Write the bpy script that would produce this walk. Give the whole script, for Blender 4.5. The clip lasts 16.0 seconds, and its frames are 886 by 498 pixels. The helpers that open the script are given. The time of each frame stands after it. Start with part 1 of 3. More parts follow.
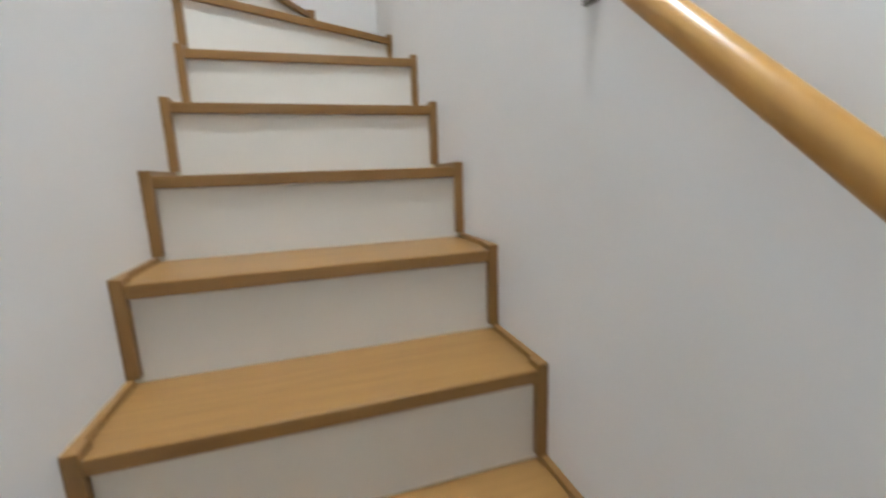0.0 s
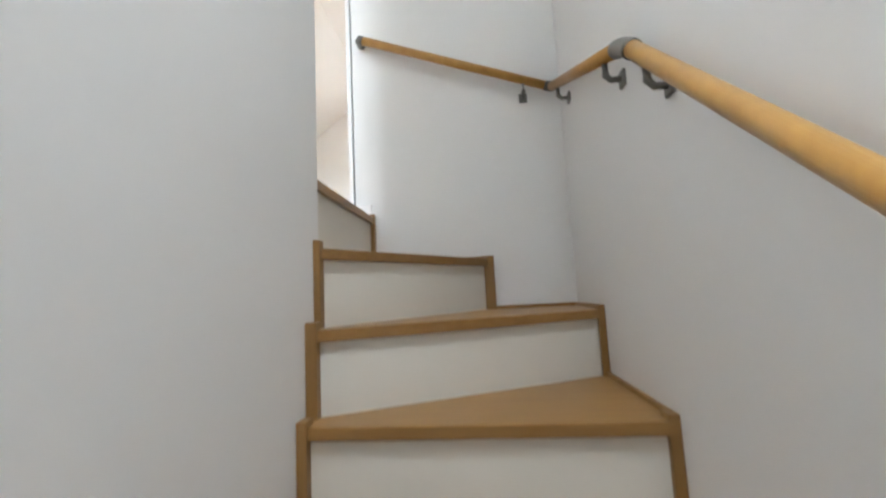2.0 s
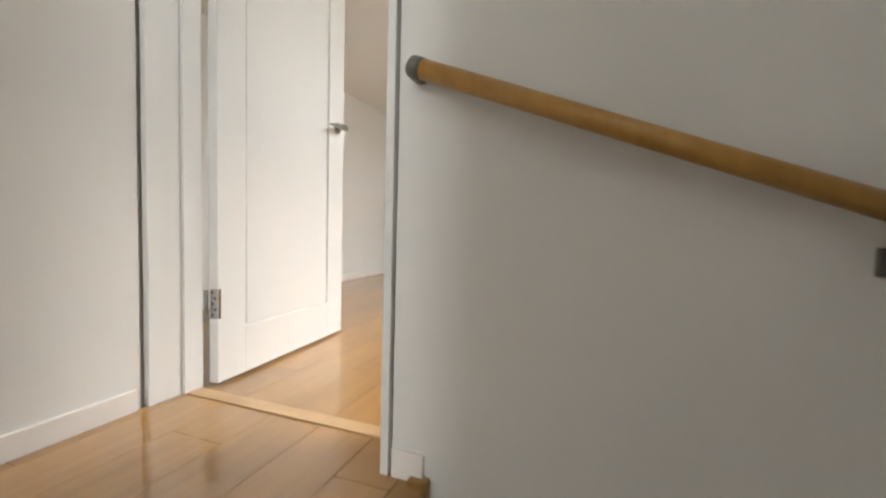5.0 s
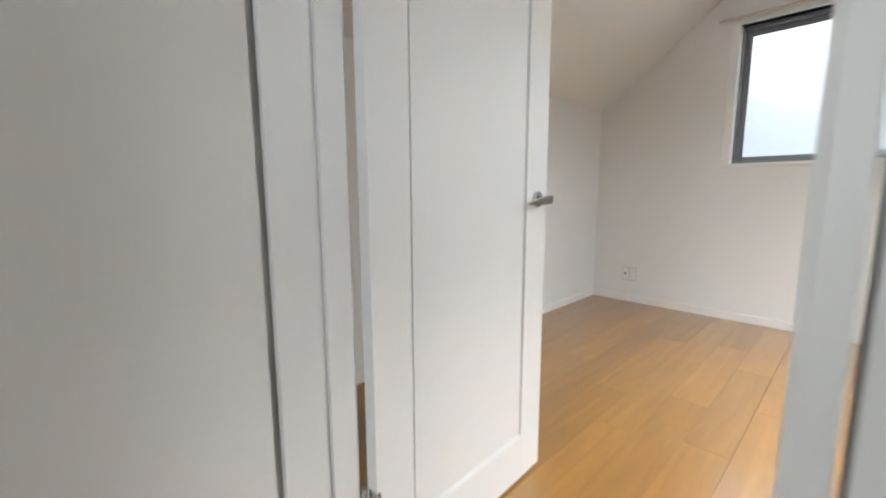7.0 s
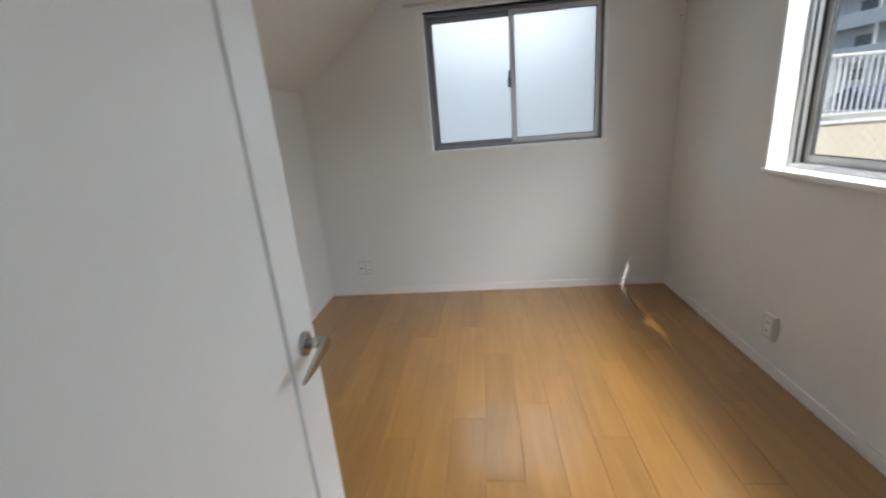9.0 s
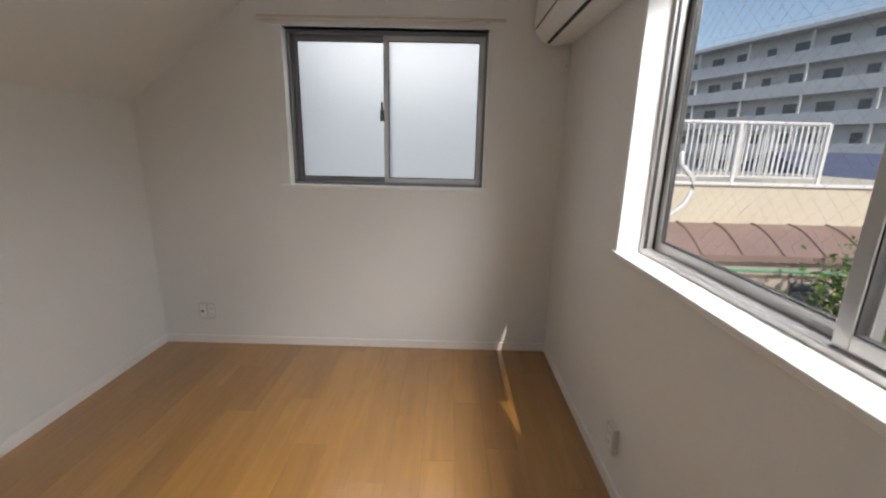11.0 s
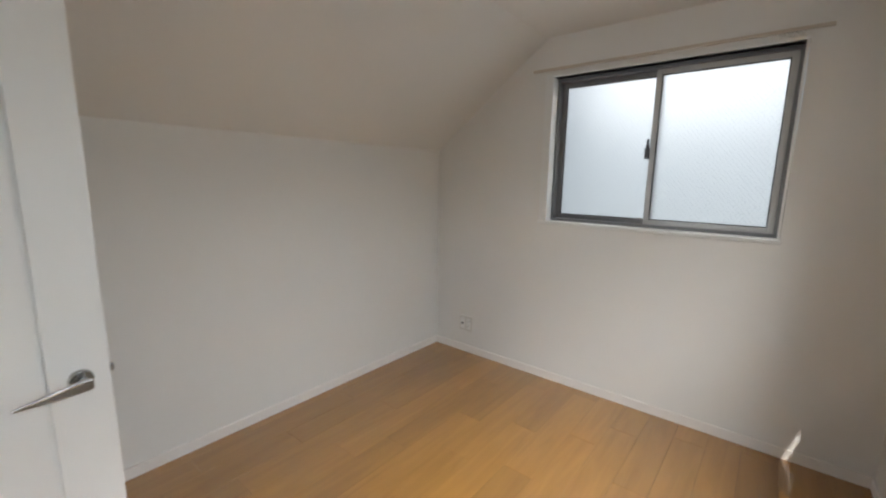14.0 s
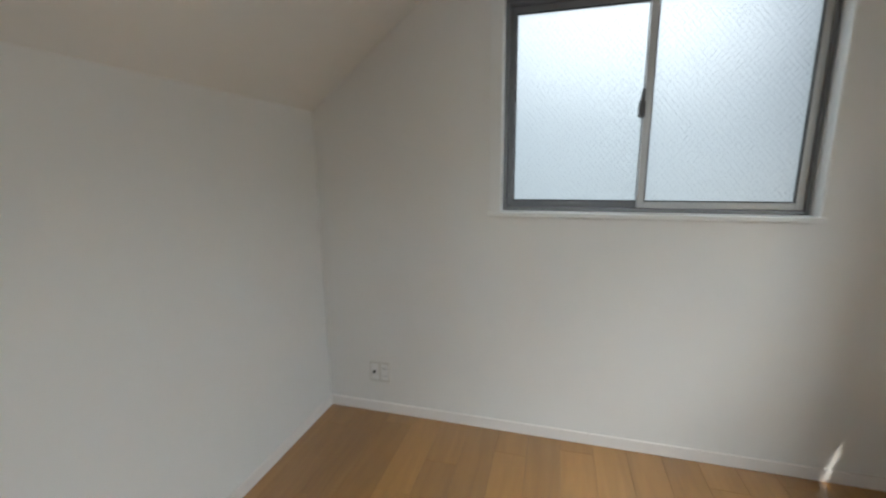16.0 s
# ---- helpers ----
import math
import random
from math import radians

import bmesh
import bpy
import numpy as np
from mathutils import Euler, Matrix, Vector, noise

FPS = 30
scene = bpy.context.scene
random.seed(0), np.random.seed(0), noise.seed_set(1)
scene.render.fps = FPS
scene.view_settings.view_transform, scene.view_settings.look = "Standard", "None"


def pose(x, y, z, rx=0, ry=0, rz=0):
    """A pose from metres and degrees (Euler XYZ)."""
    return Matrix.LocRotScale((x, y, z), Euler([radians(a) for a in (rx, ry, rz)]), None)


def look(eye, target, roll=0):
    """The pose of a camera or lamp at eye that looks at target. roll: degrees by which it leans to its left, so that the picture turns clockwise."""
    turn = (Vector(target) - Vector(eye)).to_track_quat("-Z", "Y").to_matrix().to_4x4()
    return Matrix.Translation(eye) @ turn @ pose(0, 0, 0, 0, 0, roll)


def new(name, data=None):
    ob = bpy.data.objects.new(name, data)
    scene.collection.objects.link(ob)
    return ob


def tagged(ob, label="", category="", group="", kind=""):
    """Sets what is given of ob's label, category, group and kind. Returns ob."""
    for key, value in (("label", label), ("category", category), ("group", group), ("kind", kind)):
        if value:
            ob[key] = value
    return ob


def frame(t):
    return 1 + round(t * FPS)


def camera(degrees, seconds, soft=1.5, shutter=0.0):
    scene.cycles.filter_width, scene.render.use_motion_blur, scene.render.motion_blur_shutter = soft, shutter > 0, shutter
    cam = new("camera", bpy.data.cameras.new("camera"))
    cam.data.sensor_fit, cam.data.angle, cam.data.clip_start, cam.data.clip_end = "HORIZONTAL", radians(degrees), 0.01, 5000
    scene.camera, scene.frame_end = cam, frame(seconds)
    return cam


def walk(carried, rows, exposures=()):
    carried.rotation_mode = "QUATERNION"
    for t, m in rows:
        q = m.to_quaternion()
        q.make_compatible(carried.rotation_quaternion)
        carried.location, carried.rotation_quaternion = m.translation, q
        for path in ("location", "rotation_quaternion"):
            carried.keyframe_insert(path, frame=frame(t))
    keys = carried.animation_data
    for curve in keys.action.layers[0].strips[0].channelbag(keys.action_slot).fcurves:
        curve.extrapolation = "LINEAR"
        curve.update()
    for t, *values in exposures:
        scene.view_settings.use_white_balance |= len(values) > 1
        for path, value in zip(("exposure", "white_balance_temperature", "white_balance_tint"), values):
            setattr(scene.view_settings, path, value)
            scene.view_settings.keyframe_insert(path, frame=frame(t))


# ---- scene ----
cam = camera(94.5, 16.0, soft=2.2, shutter=0.4)

PATH = [
    (0, (-0.419, -2.408, -1.042), (0.193, -0.436, -1.425), -2.1),
    (0.5, (-0.373, -2.232, -0.860), (-0.236, -0.167, -1.215), -2.0),
    (1, (-0.420, -2.022, -0.713), (-0.289, 0.065, -0.909), -1.9),
    (1.5, (-0.393, -1.850, -0.559), (-0.334, 0.250, -0.579), -3.0),
    (2, (-0.380, -1.704, -0.340), (-0.565, 0.375, -0.109), -2.9),
    (2.5, (-0.448, -1.551, -0.177), (-0.537, 0.531, 0.083), -1.7),
    (2.6, (-0.444, -1.535, -0.141), (-0.502, 0.551, 0.090), -2.0),
    (3, (-0.436, -1.383, -0.103), (-0.537, 0.697, 0.170), 1.4),
    (3.2, (-0.433, -1.321, -0.001), (-0.615, 0.758, 0.225), -1.0),
    (5.3, (-0.557, -0.654, 0.563), (-1.363, 1.281, 0.432), 1.7),
    (5.5, (-0.569, -0.610, 0.608), (-1.451, 1.292, 0.476), 1.3),
    (6, (-0.606, -0.481, 0.735), (-1.907, 1.159, 0.557), 1.5),
    (6.5, (-0.743, -0.399, 0.811), (-2.283, 1.024, 0.681), 2.1),
    (7, (-0.908, -0.271, 0.954), (-2.400, 1.177, 0.660), -0.2),
    (7.5, (-1.070, -0.160, 1.103), (-2.598, 1.250, 0.802), -2.3),
    (8, (-1.218, -0.083, 1.162), (-2.385, 1.611, 0.738), -2.3),
    (8.5, (-1.285, 0.016, 1.294), (-1.673, 1.984, 0.674), -2.7),
    (9, (-1.259, 0.149, 1.307), (-1.487, 2.150, 0.712), -4.8),
    (9.2, (-1.241, 0.231, 1.325), (-1.366, 2.246, 0.744), -4.7),
    (11.3, (-0.505, 0.667, 1.404), (-0.552, 2.709, 0.916), 2.2),
    (11.5, (-0.448, 0.691, 1.407), (-0.711, 2.720, 0.935), 1.2),
    (12, (-0.380, 0.707, 1.422), (-1.316, 2.537, 0.986), 0.3),
    (12.5, (-0.377, 0.646, 1.428), (-1.635, 2.298, 1.124), 0.7),
    (13, (-0.364, 0.600, 1.433), (-1.791, 2.113, 1.141), 1.1),
    (13.5, (-0.344, 0.609, 1.429), (-1.779, 2.113, 1.122), 1.2),
    (14, (-0.393, 0.669, 1.409), (-1.701, 2.273, 1.058), 1.0),
    (14.5, (-0.571, 0.781, 1.377), (-1.736, 2.494, 1.030), 0.2),
    (15, (-0.821, 0.931, 1.363), (-1.782, 2.751, 0.945), 0.4),
    (15.5, (-1.057, 1.149, 1.350), (-2.034, 2.967, 0.962), 0.2),
    (16, (-1.373, 1.377, 1.344), (-1.928, 3.361, 0.938), -0.6),
]
EXPOSURES = [(0, 2.6, 6000, 8), (1.2, 2.3, 5950, 8), (2.5, 1.95, 6300, 9), (3.2, 1.9, 6350, 10), (5.3, 0.9, 7200, 11), (6.3, 0.9, 7000, 9), (7.5, 0.5, 6300, 9), (9.2, 0.08, 6250, 9), (11.3, -0.1, 6900, 14), (12.5, 0.15, 6550, 11), (14.5, 0.22, 6700, 9), (16, 0.15, 6300, 5)]
walk(cam, [(t, look(e, a, r)) for t, e, a, r in PATH], EXPOSURES)

# ---- world, sun, lamps for the windows' daylight, and an added stair lamp ----
SUN = Vector((0.30, -1.14, 1.0)).normalized()
world = bpy.data.worlds.new("sky")
scene.world = world
world.use_nodes = True
wn = world.node_tree.nodes
sky = wn.new("ShaderNodeTexSky")
sky.sky_type = "NISHITA"
sky.sun_disc = False
sky.sun_elevation = math.asin(SUN.z)
sky.sun_rotation = math.atan2(SUN.x, SUN.y)
wn["Background"].inputs["Strength"].default_value = 0.15
world.node_tree.links.new(sky.outputs[0], wn["Background"].inputs["Color"])

sun_data = bpy.data.lights.new("sun", "SUN")
sun_data.energy = 3.2
sun_data.angle = radians(0.5)
sun_data.color = (1.0, 0.95, 0.87)
new("sun", sun_data).matrix_world = look(SUN * 20, (0, 0, 0))


def area_lamp(name, eye, target, width, height, power, color, spread=180):
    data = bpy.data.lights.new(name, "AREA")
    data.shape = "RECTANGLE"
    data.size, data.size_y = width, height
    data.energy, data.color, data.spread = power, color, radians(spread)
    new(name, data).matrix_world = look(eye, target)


# Lamps out of view beyond the bedroom windows, standing in for and boosting skylight.
area_lamp("daylight_frosted_window", (-1.02, 4.25, 2.35), (-1.02, 3.43, 1.60), 1.7, 1.2, 21, (0.93, 0.97, 1.0))
area_lamp("daylight_frosted_window_low", (-1.02, 4.75, 1.15), (-1.02, 3.43, 1.45), 2.6, 1.6, 18, (0.84, 0.93, 1.0))
area_lamp("daylight_side_window", (1.05, 1.10, 2.86), (-0.9, 1.4, 0.8), 2.5, 0.45, 112, (0.92, 0.96, 1.0))
area_lamp("daylight_sky_fill", (2.2, -0.4, 2.95), (-2.6, 0.9, 0.95), 6.0, 0.9, 85, (0.90, 0.96, 1.0))
# Unseen source, assumed to be a window from the shadow edge beside the landing.
area_lamp("daylight_hall_window", (-1.29, -3.02, 1.45), (-1.35, 0, 1.25), 0.5, 1.0, 13, (0.85, 0.93, 1.0))
# Fill lamp added to brighten the stairwell; no skylight is known there.
area_lamp("stair_fill_light", (-0.30, -1.95, 2.60), (-0.85, -2.60, 0.0), 0.5, 0.9, 14, (0.88, 0.94, 1.0), 108)


# ---- materials ----
def material(name, color, rough=0.5, metal=0.0, vary=0.06, scale=6.0, bump=0.0, bump_scale=60.0, coat=0.0, per_object=0.0, stretch=(1, 1, 1), rough_vary=0.0):
    m = bpy.data.materials.new(name)
    m.use_nodes = True
    nt = m.node_tree
    b = nt.nodes["Principled BSDF"]
    b.inputs["Roughness"].default_value = rough
    b.inputs["Metallic"].default_value = metal
    b.inputs["Coat Weight"].default_value = coat
    co = nt.nodes.new("ShaderNodeTexCoord")
    mp = nt.nodes.new("ShaderNodeMapping")
    mp.inputs["Scale"].default_value = stretch
    nt.links.new(co.outputs["Object"], mp.inputs["Vector"])
    coarse = nt.nodes.new("ShaderNodeTexNoise")
    coarse.inputs["Scale"].default_value = scale
    coarse.inputs["Detail"].default_value = 6
    nt.links.new(mp.outputs[0], coarse.inputs["Vector"])
    ramp = nt.nodes.new("ShaderNodeMix")
    ramp.data_type = "RGBA"
    ramp.inputs["A"].default_value = (*[c * (1 - vary) for c in color], 1)
    ramp.inputs["B"].default_value = (*[min(1, c * (1 + vary)) for c in color], 1)
    nt.links.new(coarse.outputs["Fac"], ramp.inputs["Factor"])
    out = ramp.outputs["Result"]
    if per_object:
        info = nt.nodes.new("ShaderNodeObjectInfo")
        hsv = nt.nodes.new("ShaderNodeHueSaturation")
        rng = nt.nodes.new("ShaderNodeMapRange")
        rng.inputs["To Min"].default_value = 1 - per_object
        rng.inputs["To Max"].default_value = 1 + per_object
        nt.links.new(info.outputs["Random"], rng.inputs["Value"])
        nt.links.new(rng.outputs[0], hsv.inputs["Value"])
        nt.links.new(out, hsv.inputs["Color"])
        out = hsv.outputs[0]
    nt.links.new(out, b.inputs["Base Color"])
    if rough_vary:
        rr = nt.nodes.new("ShaderNodeMapRange")
        rr.inputs["To Min"].default_value = rough - rough_vary
        rr.inputs["To Max"].default_value = rough + rough_vary
        nt.links.new(coarse.outputs["Fac"], rr.inputs["Value"])
        nt.links.new(rr.outputs[0], b.inputs["Roughness"])
    if bump:
        fine = nt.nodes.new("ShaderNodeTexNoise")
        fine.inputs["Scale"].default_value = bump_scale
        fine.inputs["Detail"].default_value = 4
        nt.links.new(mp.outputs[0], fine.inputs["Vector"])
        bn = nt.nodes.new("ShaderNodeBump")
        bn.inputs["Strength"].default_value = bump
        bn.inputs["Distance"].default_value = 0.002
        nt.links.new(fine.outputs["Fac"], bn.inputs["Height"])
        nt.links.new(bn.outputs[0], b.inputs["Normal"])
    return m


def wood(name, light, dark, rough, stretch, per_object=0.0, coat=0.0, contrast=1.0):
    """Wood with long figure along one axis and a fine pore grain."""
    m = material(name, light, rough, coat=coat)
    nt = m.node_tree
    b = nt.nodes["Principled BSDF"]
    co = nt.nodes.new("ShaderNodeTexCoord")
    mp = nt.nodes.new("ShaderNodeMapping")
    mp.inputs["Scale"].default_value = stretch
    info = nt.nodes.new("ShaderNodeObjectInfo")
    shift = nt.nodes.new("ShaderNodeVectorMath")
    shift.operation = "MULTIPLY"
    shift.inputs[1].default_value = (7, 7, 7)
    nt.links.new(info.outputs["Random"], shift.inputs[0])
    nt.links.new(shift.outputs[0], mp.inputs["Location"])
    nt.links.new(co.outputs["Object"], mp.inputs["Vector"])
    grain = nt.nodes.new("ShaderNodeTexNoise")
    grain.inputs["Scale"].default_value = 3.0
    grain.inputs["Detail"].default_value = 8
    grain.inputs["Distortion"].default_value = 0.6
    nt.links.new(mp.outputs[0], grain.inputs["Vector"])
    ramp = nt.nodes.new("ShaderNodeValToRGB")
    ramp.color_ramp.elements[0].position = 0.5 - 0.25 / contrast
    ramp.color_ramp.elements[1].position = 0.5 + 0.25 / contrast
    ramp.color_ramp.elements[0].color = (*dark, 1)
    ramp.color_ramp.elements[1].color = (*light, 1)
    nt.links.new(grain.outputs["Fac"], ramp.inputs["Fac"])
    hsv = nt.nodes.new("ShaderNodeHueSaturation")
    rng = nt.nodes.new("ShaderNodeMapRange")
    rng.inputs["To Min"].default_value = 1 - per_object
    rng.inputs["To Max"].default_value = 1 + per_object
    nt.links.new(info.outputs["Random"], rng.inputs["Value"])
    nt.links.new(rng.outputs[0], hsv.inputs["Value"])
    nt.links.new(ramp.outputs[0], hsv.inputs["Color"])
    nt.links.new(hsv.outputs[0], b.inputs["Base Color"])
    pores = nt.nodes.new("ShaderNodeTexNoise")
    pores.inputs["Scale"].default_value = 25.0
    nt.links.new(mp.outputs[0], pores.inputs["Vector"])
    bn = nt.nodes.new("ShaderNodeBump")
    bn.inputs["Strength"].default_value = 0.06
    bn.inputs["Distance"].default_value = 0.001
    nt.links.new(pores.outputs["Fac"], bn.inputs["Height"])
    nt.links.new(bn.outputs[0], b.inputs["Normal"])
    return m


def glass(name, color, rough, bump=0.0):
    m = bpy.data.materials.new(name)
    m.use_nodes = True
    nt = m.node_tree
    b = nt.nodes["Principled BSDF"]
    b.inputs["Base Color"].default_value = (*color, 1)
    b.inputs["Transmission Weight"].default_value = 1
    b.inputs["Roughness"].default_value = rough
    b.inputs["IOR"].default_value = 1.4 if rough else 1.02
    if bump:
        co = nt.nodes.new("ShaderNodeTexCoord")
        mp = nt.nodes.new("ShaderNodeMapping")
        mp.inputs["Rotation"].default_value = (0, radians(45), 0)
        nt.links.new(co.outputs["Object"], mp.inputs["Vector"])
        v = nt.nodes.new("ShaderNodeTexVoronoi")
        v.inputs["Scale"].default_value = 70
        v.inputs["Randomness"].default_value = 0.0
        nt.links.new(mp.outputs[0], v.inputs["Vector"])
        bn = nt.nodes.new("ShaderNodeBump")
        bn.inputs["Strength"].default_value = bump
        bn.inputs["Distance"].default_value = 0.002
        nt.links.new(v.outputs["Distance"], bn.inputs["Height"])
        nt.links.new(bn.outputs[0], b.inputs["Normal"])
    return m


WALLPAPER = material("white_wallpaper", (0.79, 0.775, 0.75), 0.75, vary=0.025, scale=2.5, bump=0.14, bump_scale=170)
CEILING = material("white_ceiling_paper", (0.77, 0.75, 0.715), 0.8, vary=0.025, scale=2.0, bump=0.14, bump_scale=150)
WHITE_TRIM = material("white_laminate_trim", (0.81, 0.805, 0.79), 0.4, vary=0.02, scale=5)
BASEBOARD = material("white_baseboard", (0.84, 0.80, 0.77), 0.4, vary=0.03, scale=5)
DOOR_WHITE = material("white_door_film", (0.82, 0.82, 0.81), 0.32, vary=0.015, scale=3, bump=0.03, bump_scale=50)
RISER = material("cream_riser_board", (0.72, 0.68, 0.60), 0.5, vary=0.03, scale=4)
STAIR_WOOD = wood("beech_tread", (0.30, 0.160, 0.046), (0.225, 0.113, 0.030), 0.34, (1.6, 22, 22), 0.05)
STAIR_WOOD_Y = wood("beech_stair_trim", (0.30, 0.160, 0.046), (0.23, 0.118, 0.033), 0.36, (20, 20, 2), 0.03)
RAIL_WOOD = wood("oak_handrail", (0.52, 0.285, 0.07), (0.42, 0.21, 0.045), 0.33, (14, 14, 3), 0.02, 0.1)
PLANK = wood("maple_floor_plank", (0.39, 0.190, 0.040), (0.295, 0.138, 0.027), 0.42, (7, 0.7, 1), 0.11, 1.0)
PLANK.node_tree.nodes["Principled BSDF"].inputs["Coat Roughness"].default_value = 0.12
PLANK.node_tree.nodes["Principled BSDF"].inputs["Coat IOR"].default_value = 1.75
SILL_WOOD = wood("maple_threshold", (0.55, 0.36, 0.19), (0.48, 0.30, 0.15), 0.4, (1.5, 20, 20))
BEIGE = material("beige_rail", (0.60, 0.52, 0.44), 0.45, vary=0.04, scale=8)
GAP = material("dark_joint", (0.20, 0.11, 0.045), 0.8)
RAIL_METAL = material("grey_cast_joint", (0.20, 0.19, 0.17), 0.45, 0.5, vary=0.06, scale=30)
CHROME = material("satin_chrome", (0.45, 0.44, 0.43), 0.2, 1.0, vary=0.03, scale=40)
ALU_DARK = material("grey_aluminium_frame", (0.22, 0.22, 0.23), 0.42, 0.6, vary=0.06, scale=12)
ALU_LIGHT = material("silver_aluminium_frame", (0.46, 0.455, 0.45), 0.36, 0.7, vary=0.05, scale=12)
LATCH = material("dark_grey_latch", (0.10, 0.10, 0.105), 0.4, 0.4)
RUBBER = material("black_gasket", (0.02, 0.02, 0.02), 0.7)
PLASTIC = material("white_plastic", (0.80, 0.79, 0.76), 0.35, vary=0.02, scale=8)
PLATE = material("ivory_plate", (0.66, 0.64, 0.60), 0.4, vary=0.03, scale=20)
DARK = material("dark_slot", (0.015, 0.015, 0.015), 0.6)
FROSTED = glass("frosted_glass", (0.37, 0.375, 0.38), 0.74, 0.3)
CLEAR = glass("clear_glass", (0.97, 0.98, 0.97), 0.0)
WIRE = material("glass_wire", (0.35, 0.36, 0.37), 0.4, 0.8)
CONCRETE = material("white_painted_concrete", (0.80, 0.80, 0.79), 0.8, vary=0.10, scale=0.6, bump=0.2, bump_scale=9)
FACADE = material("recessed_facade", (0.72, 0.72, 0.72), 0.8, vary=0.10, scale=0.5)
FAR_GLASS = material("far_window_pane", (0.16, 0.17, 0.18), 0.15, vary=0.3, scale=0.7)
WHITE_STEEL = material("white_painted_steel", (0.80, 0.80, 0.79), 0.4, vary=0.05, scale=3)
CREAM = material("cream_render", (0.66, 0.60, 0.48), 0.8, vary=0.10, scale=1.2, bump=0.2, bump_scale=20)
ROOF_BROWN = material("brown_metal_roof", (0.33, 0.23, 0.20), 0.5, 0.2, vary=0.18, scale=1.5)
PANEL_BEIGE = material("beige_panel_wall", (0.55, 0.47, 0.39), 0.75, vary=0.2, scale=3)
ROOF_BLUE = material("blue_grey_tile_roof", (0.10, 0.12, 0.19), 0.6, vary=0.2, scale=3)
ASPHALT = material("asphalt", (0.055, 0.055, 0.06), 0.9, vary=0.3, scale=0.4, bump=0.4, bump_scale=40)
LEAF = material("hedge_leaf", (0.10, 0.16, 0.03), 0.6, vary=0.4, scale=8)
SHUTTER = material("brown_slatted_shutter", (0.27, 0.17, 0.12), 0.7, vary=0.15, scale=4)
GREEN_PVC = material("green_pvc_line", (0.12, 0.42, 0.25), 0.5)


# ---- mesh helpers ----
def box(bm, x0, x1, y0, y1, z0, z1, bevel=0.0):
    vs = [bm.verts.new((x, y, z)) for x in (x0, x1) for y in (y0, y1) for z in (z0, z1)]
    fs = [bm.faces.new([vs[i] for i in q]) for q in ((0, 1, 3, 2), (4, 6, 7, 5), (0, 4, 5, 1), (2, 3, 7, 6), (0, 2, 6, 4), (1, 5, 7, 3))]
    if bevel:
        es = list({e for f in fs for e in f.edges})
        bmesh.ops.bevel(bm, geom=es, offset=bevel, segments=2, affect="EDGES", profile=0.5)
    return bm


def boxes(*items, bevel=0.0):
    bm = bmesh.new()
    for it in items:
        box(bm, *it, bevel=bevel)
    return bm


def prism(points, z0, z1, bevel=0.0):
    """A plate with the given outline (counter-clockwise from above)."""
    bm = bmesh.new()
    lo = [bm.verts.new((x, y, z0)) for x, y in points]
    hi = [bm.verts.new((x, y, z1)) for x, y in points]
    n = len(points)
    bm.faces.new(lo[::-1])
    bm.faces.new(hi)
    for i in range(n):
        bm.faces.new((lo[i], lo[(i + 1) % n], hi[(i + 1) % n], hi[i]))
    if bevel:
        bmesh.ops.bevel(bm, geom=list(bm.edges), offset=bevel, segments=2, affect="EDGES", profile=0.5)
    return bm


def tube(points, radius, sides=16, bm=None, flat=1.0):
    """A round bar along a line of points, capped."""
    bm = bm or bmesh.new()
    pts = [Vector(p) for p in points]
    rings = []
    for i, p in enumerate(pts):
        d = (pts[min(i + 1, len(pts) - 1)] - pts[max(i - 1, 0)]).normalized()
        side = d.cross(Vector((0, 0, 1)))
        side = side.normalized() if side.length > 1e-3 else Vector((1, 0, 0))
        up = side.cross(d).normalized()
        rad = radius[i] if isinstance(radius, (list, tuple)) else radius
        rings.append([bm.verts.new(p + rad * (math.cos(2 * math.pi * k / sides) * side + flat * math.sin(2 * math.pi * k / sides) * up)) for k in range(sides)])
    for a, b in zip(rings, rings[1:]):
        for k in range(sides):
            f = bm.faces.new((a[k], a[(k + 1) % sides], b[(k + 1) % sides], b[k]))
            f.smooth = True
    bm.faces.new(rings[0][::-1])
    bm.faces.new(rings[-1])
    return bm


def mesh_of(name, bm, mat):
    bmesh.ops.recalc_face_normals(bm, faces=list(bm.faces))
    me = bpy.data.meshes.new(name)
    bm.to_mesh(me)
    bm.free()
    me.materials.append(mat)
    return me


def part(name, bm, mat, parent, label=""):
    ob = new(name, mesh_of(name, bm, mat))
    ob.parent = parent
    if label:
        ob["label"] = label
    return ob


def piece(name, me, parent, m):
    ob = new(name, me)
    ob.parent = parent
    ob.matrix_basis = m
    return ob


def structure(name, bm, mat, label, category):
    return tagged(new(name, mesh_of(name, bm, mat)), label, category, kind="structure")


def empty(name, label, category, group="", kind="", at=(0, 0, 0)):
    ob = new(name)
    ob.location = at
    ob.empty_display_size = 0.1
    return tagged(ob, label, category, group, kind)


# ---- the plan ----
RISE, GOING = 0.205, 0.232
NORTH, EAST, WEST, CEIL = 3.305, 0.108, -2.598, 2.328
ROOM_SOUTH = 0.175
STAIR_LEFT = -0.80
CORE_END = -0.67
LANDING_EDGE = -0.82
HALL_WEST = -1.653
BOTTOM = -14 * RISE
KNEE, SLOPE_X = 1.635, -1.682
# openings: (from, to, bottom, top)
WN = (-1.642, -0.372, 1.135, 2.078)
WE = (0.500, 2.300, 0.988, 2.075)


def nosing_y(k):
    return -0.81 - k * GOING


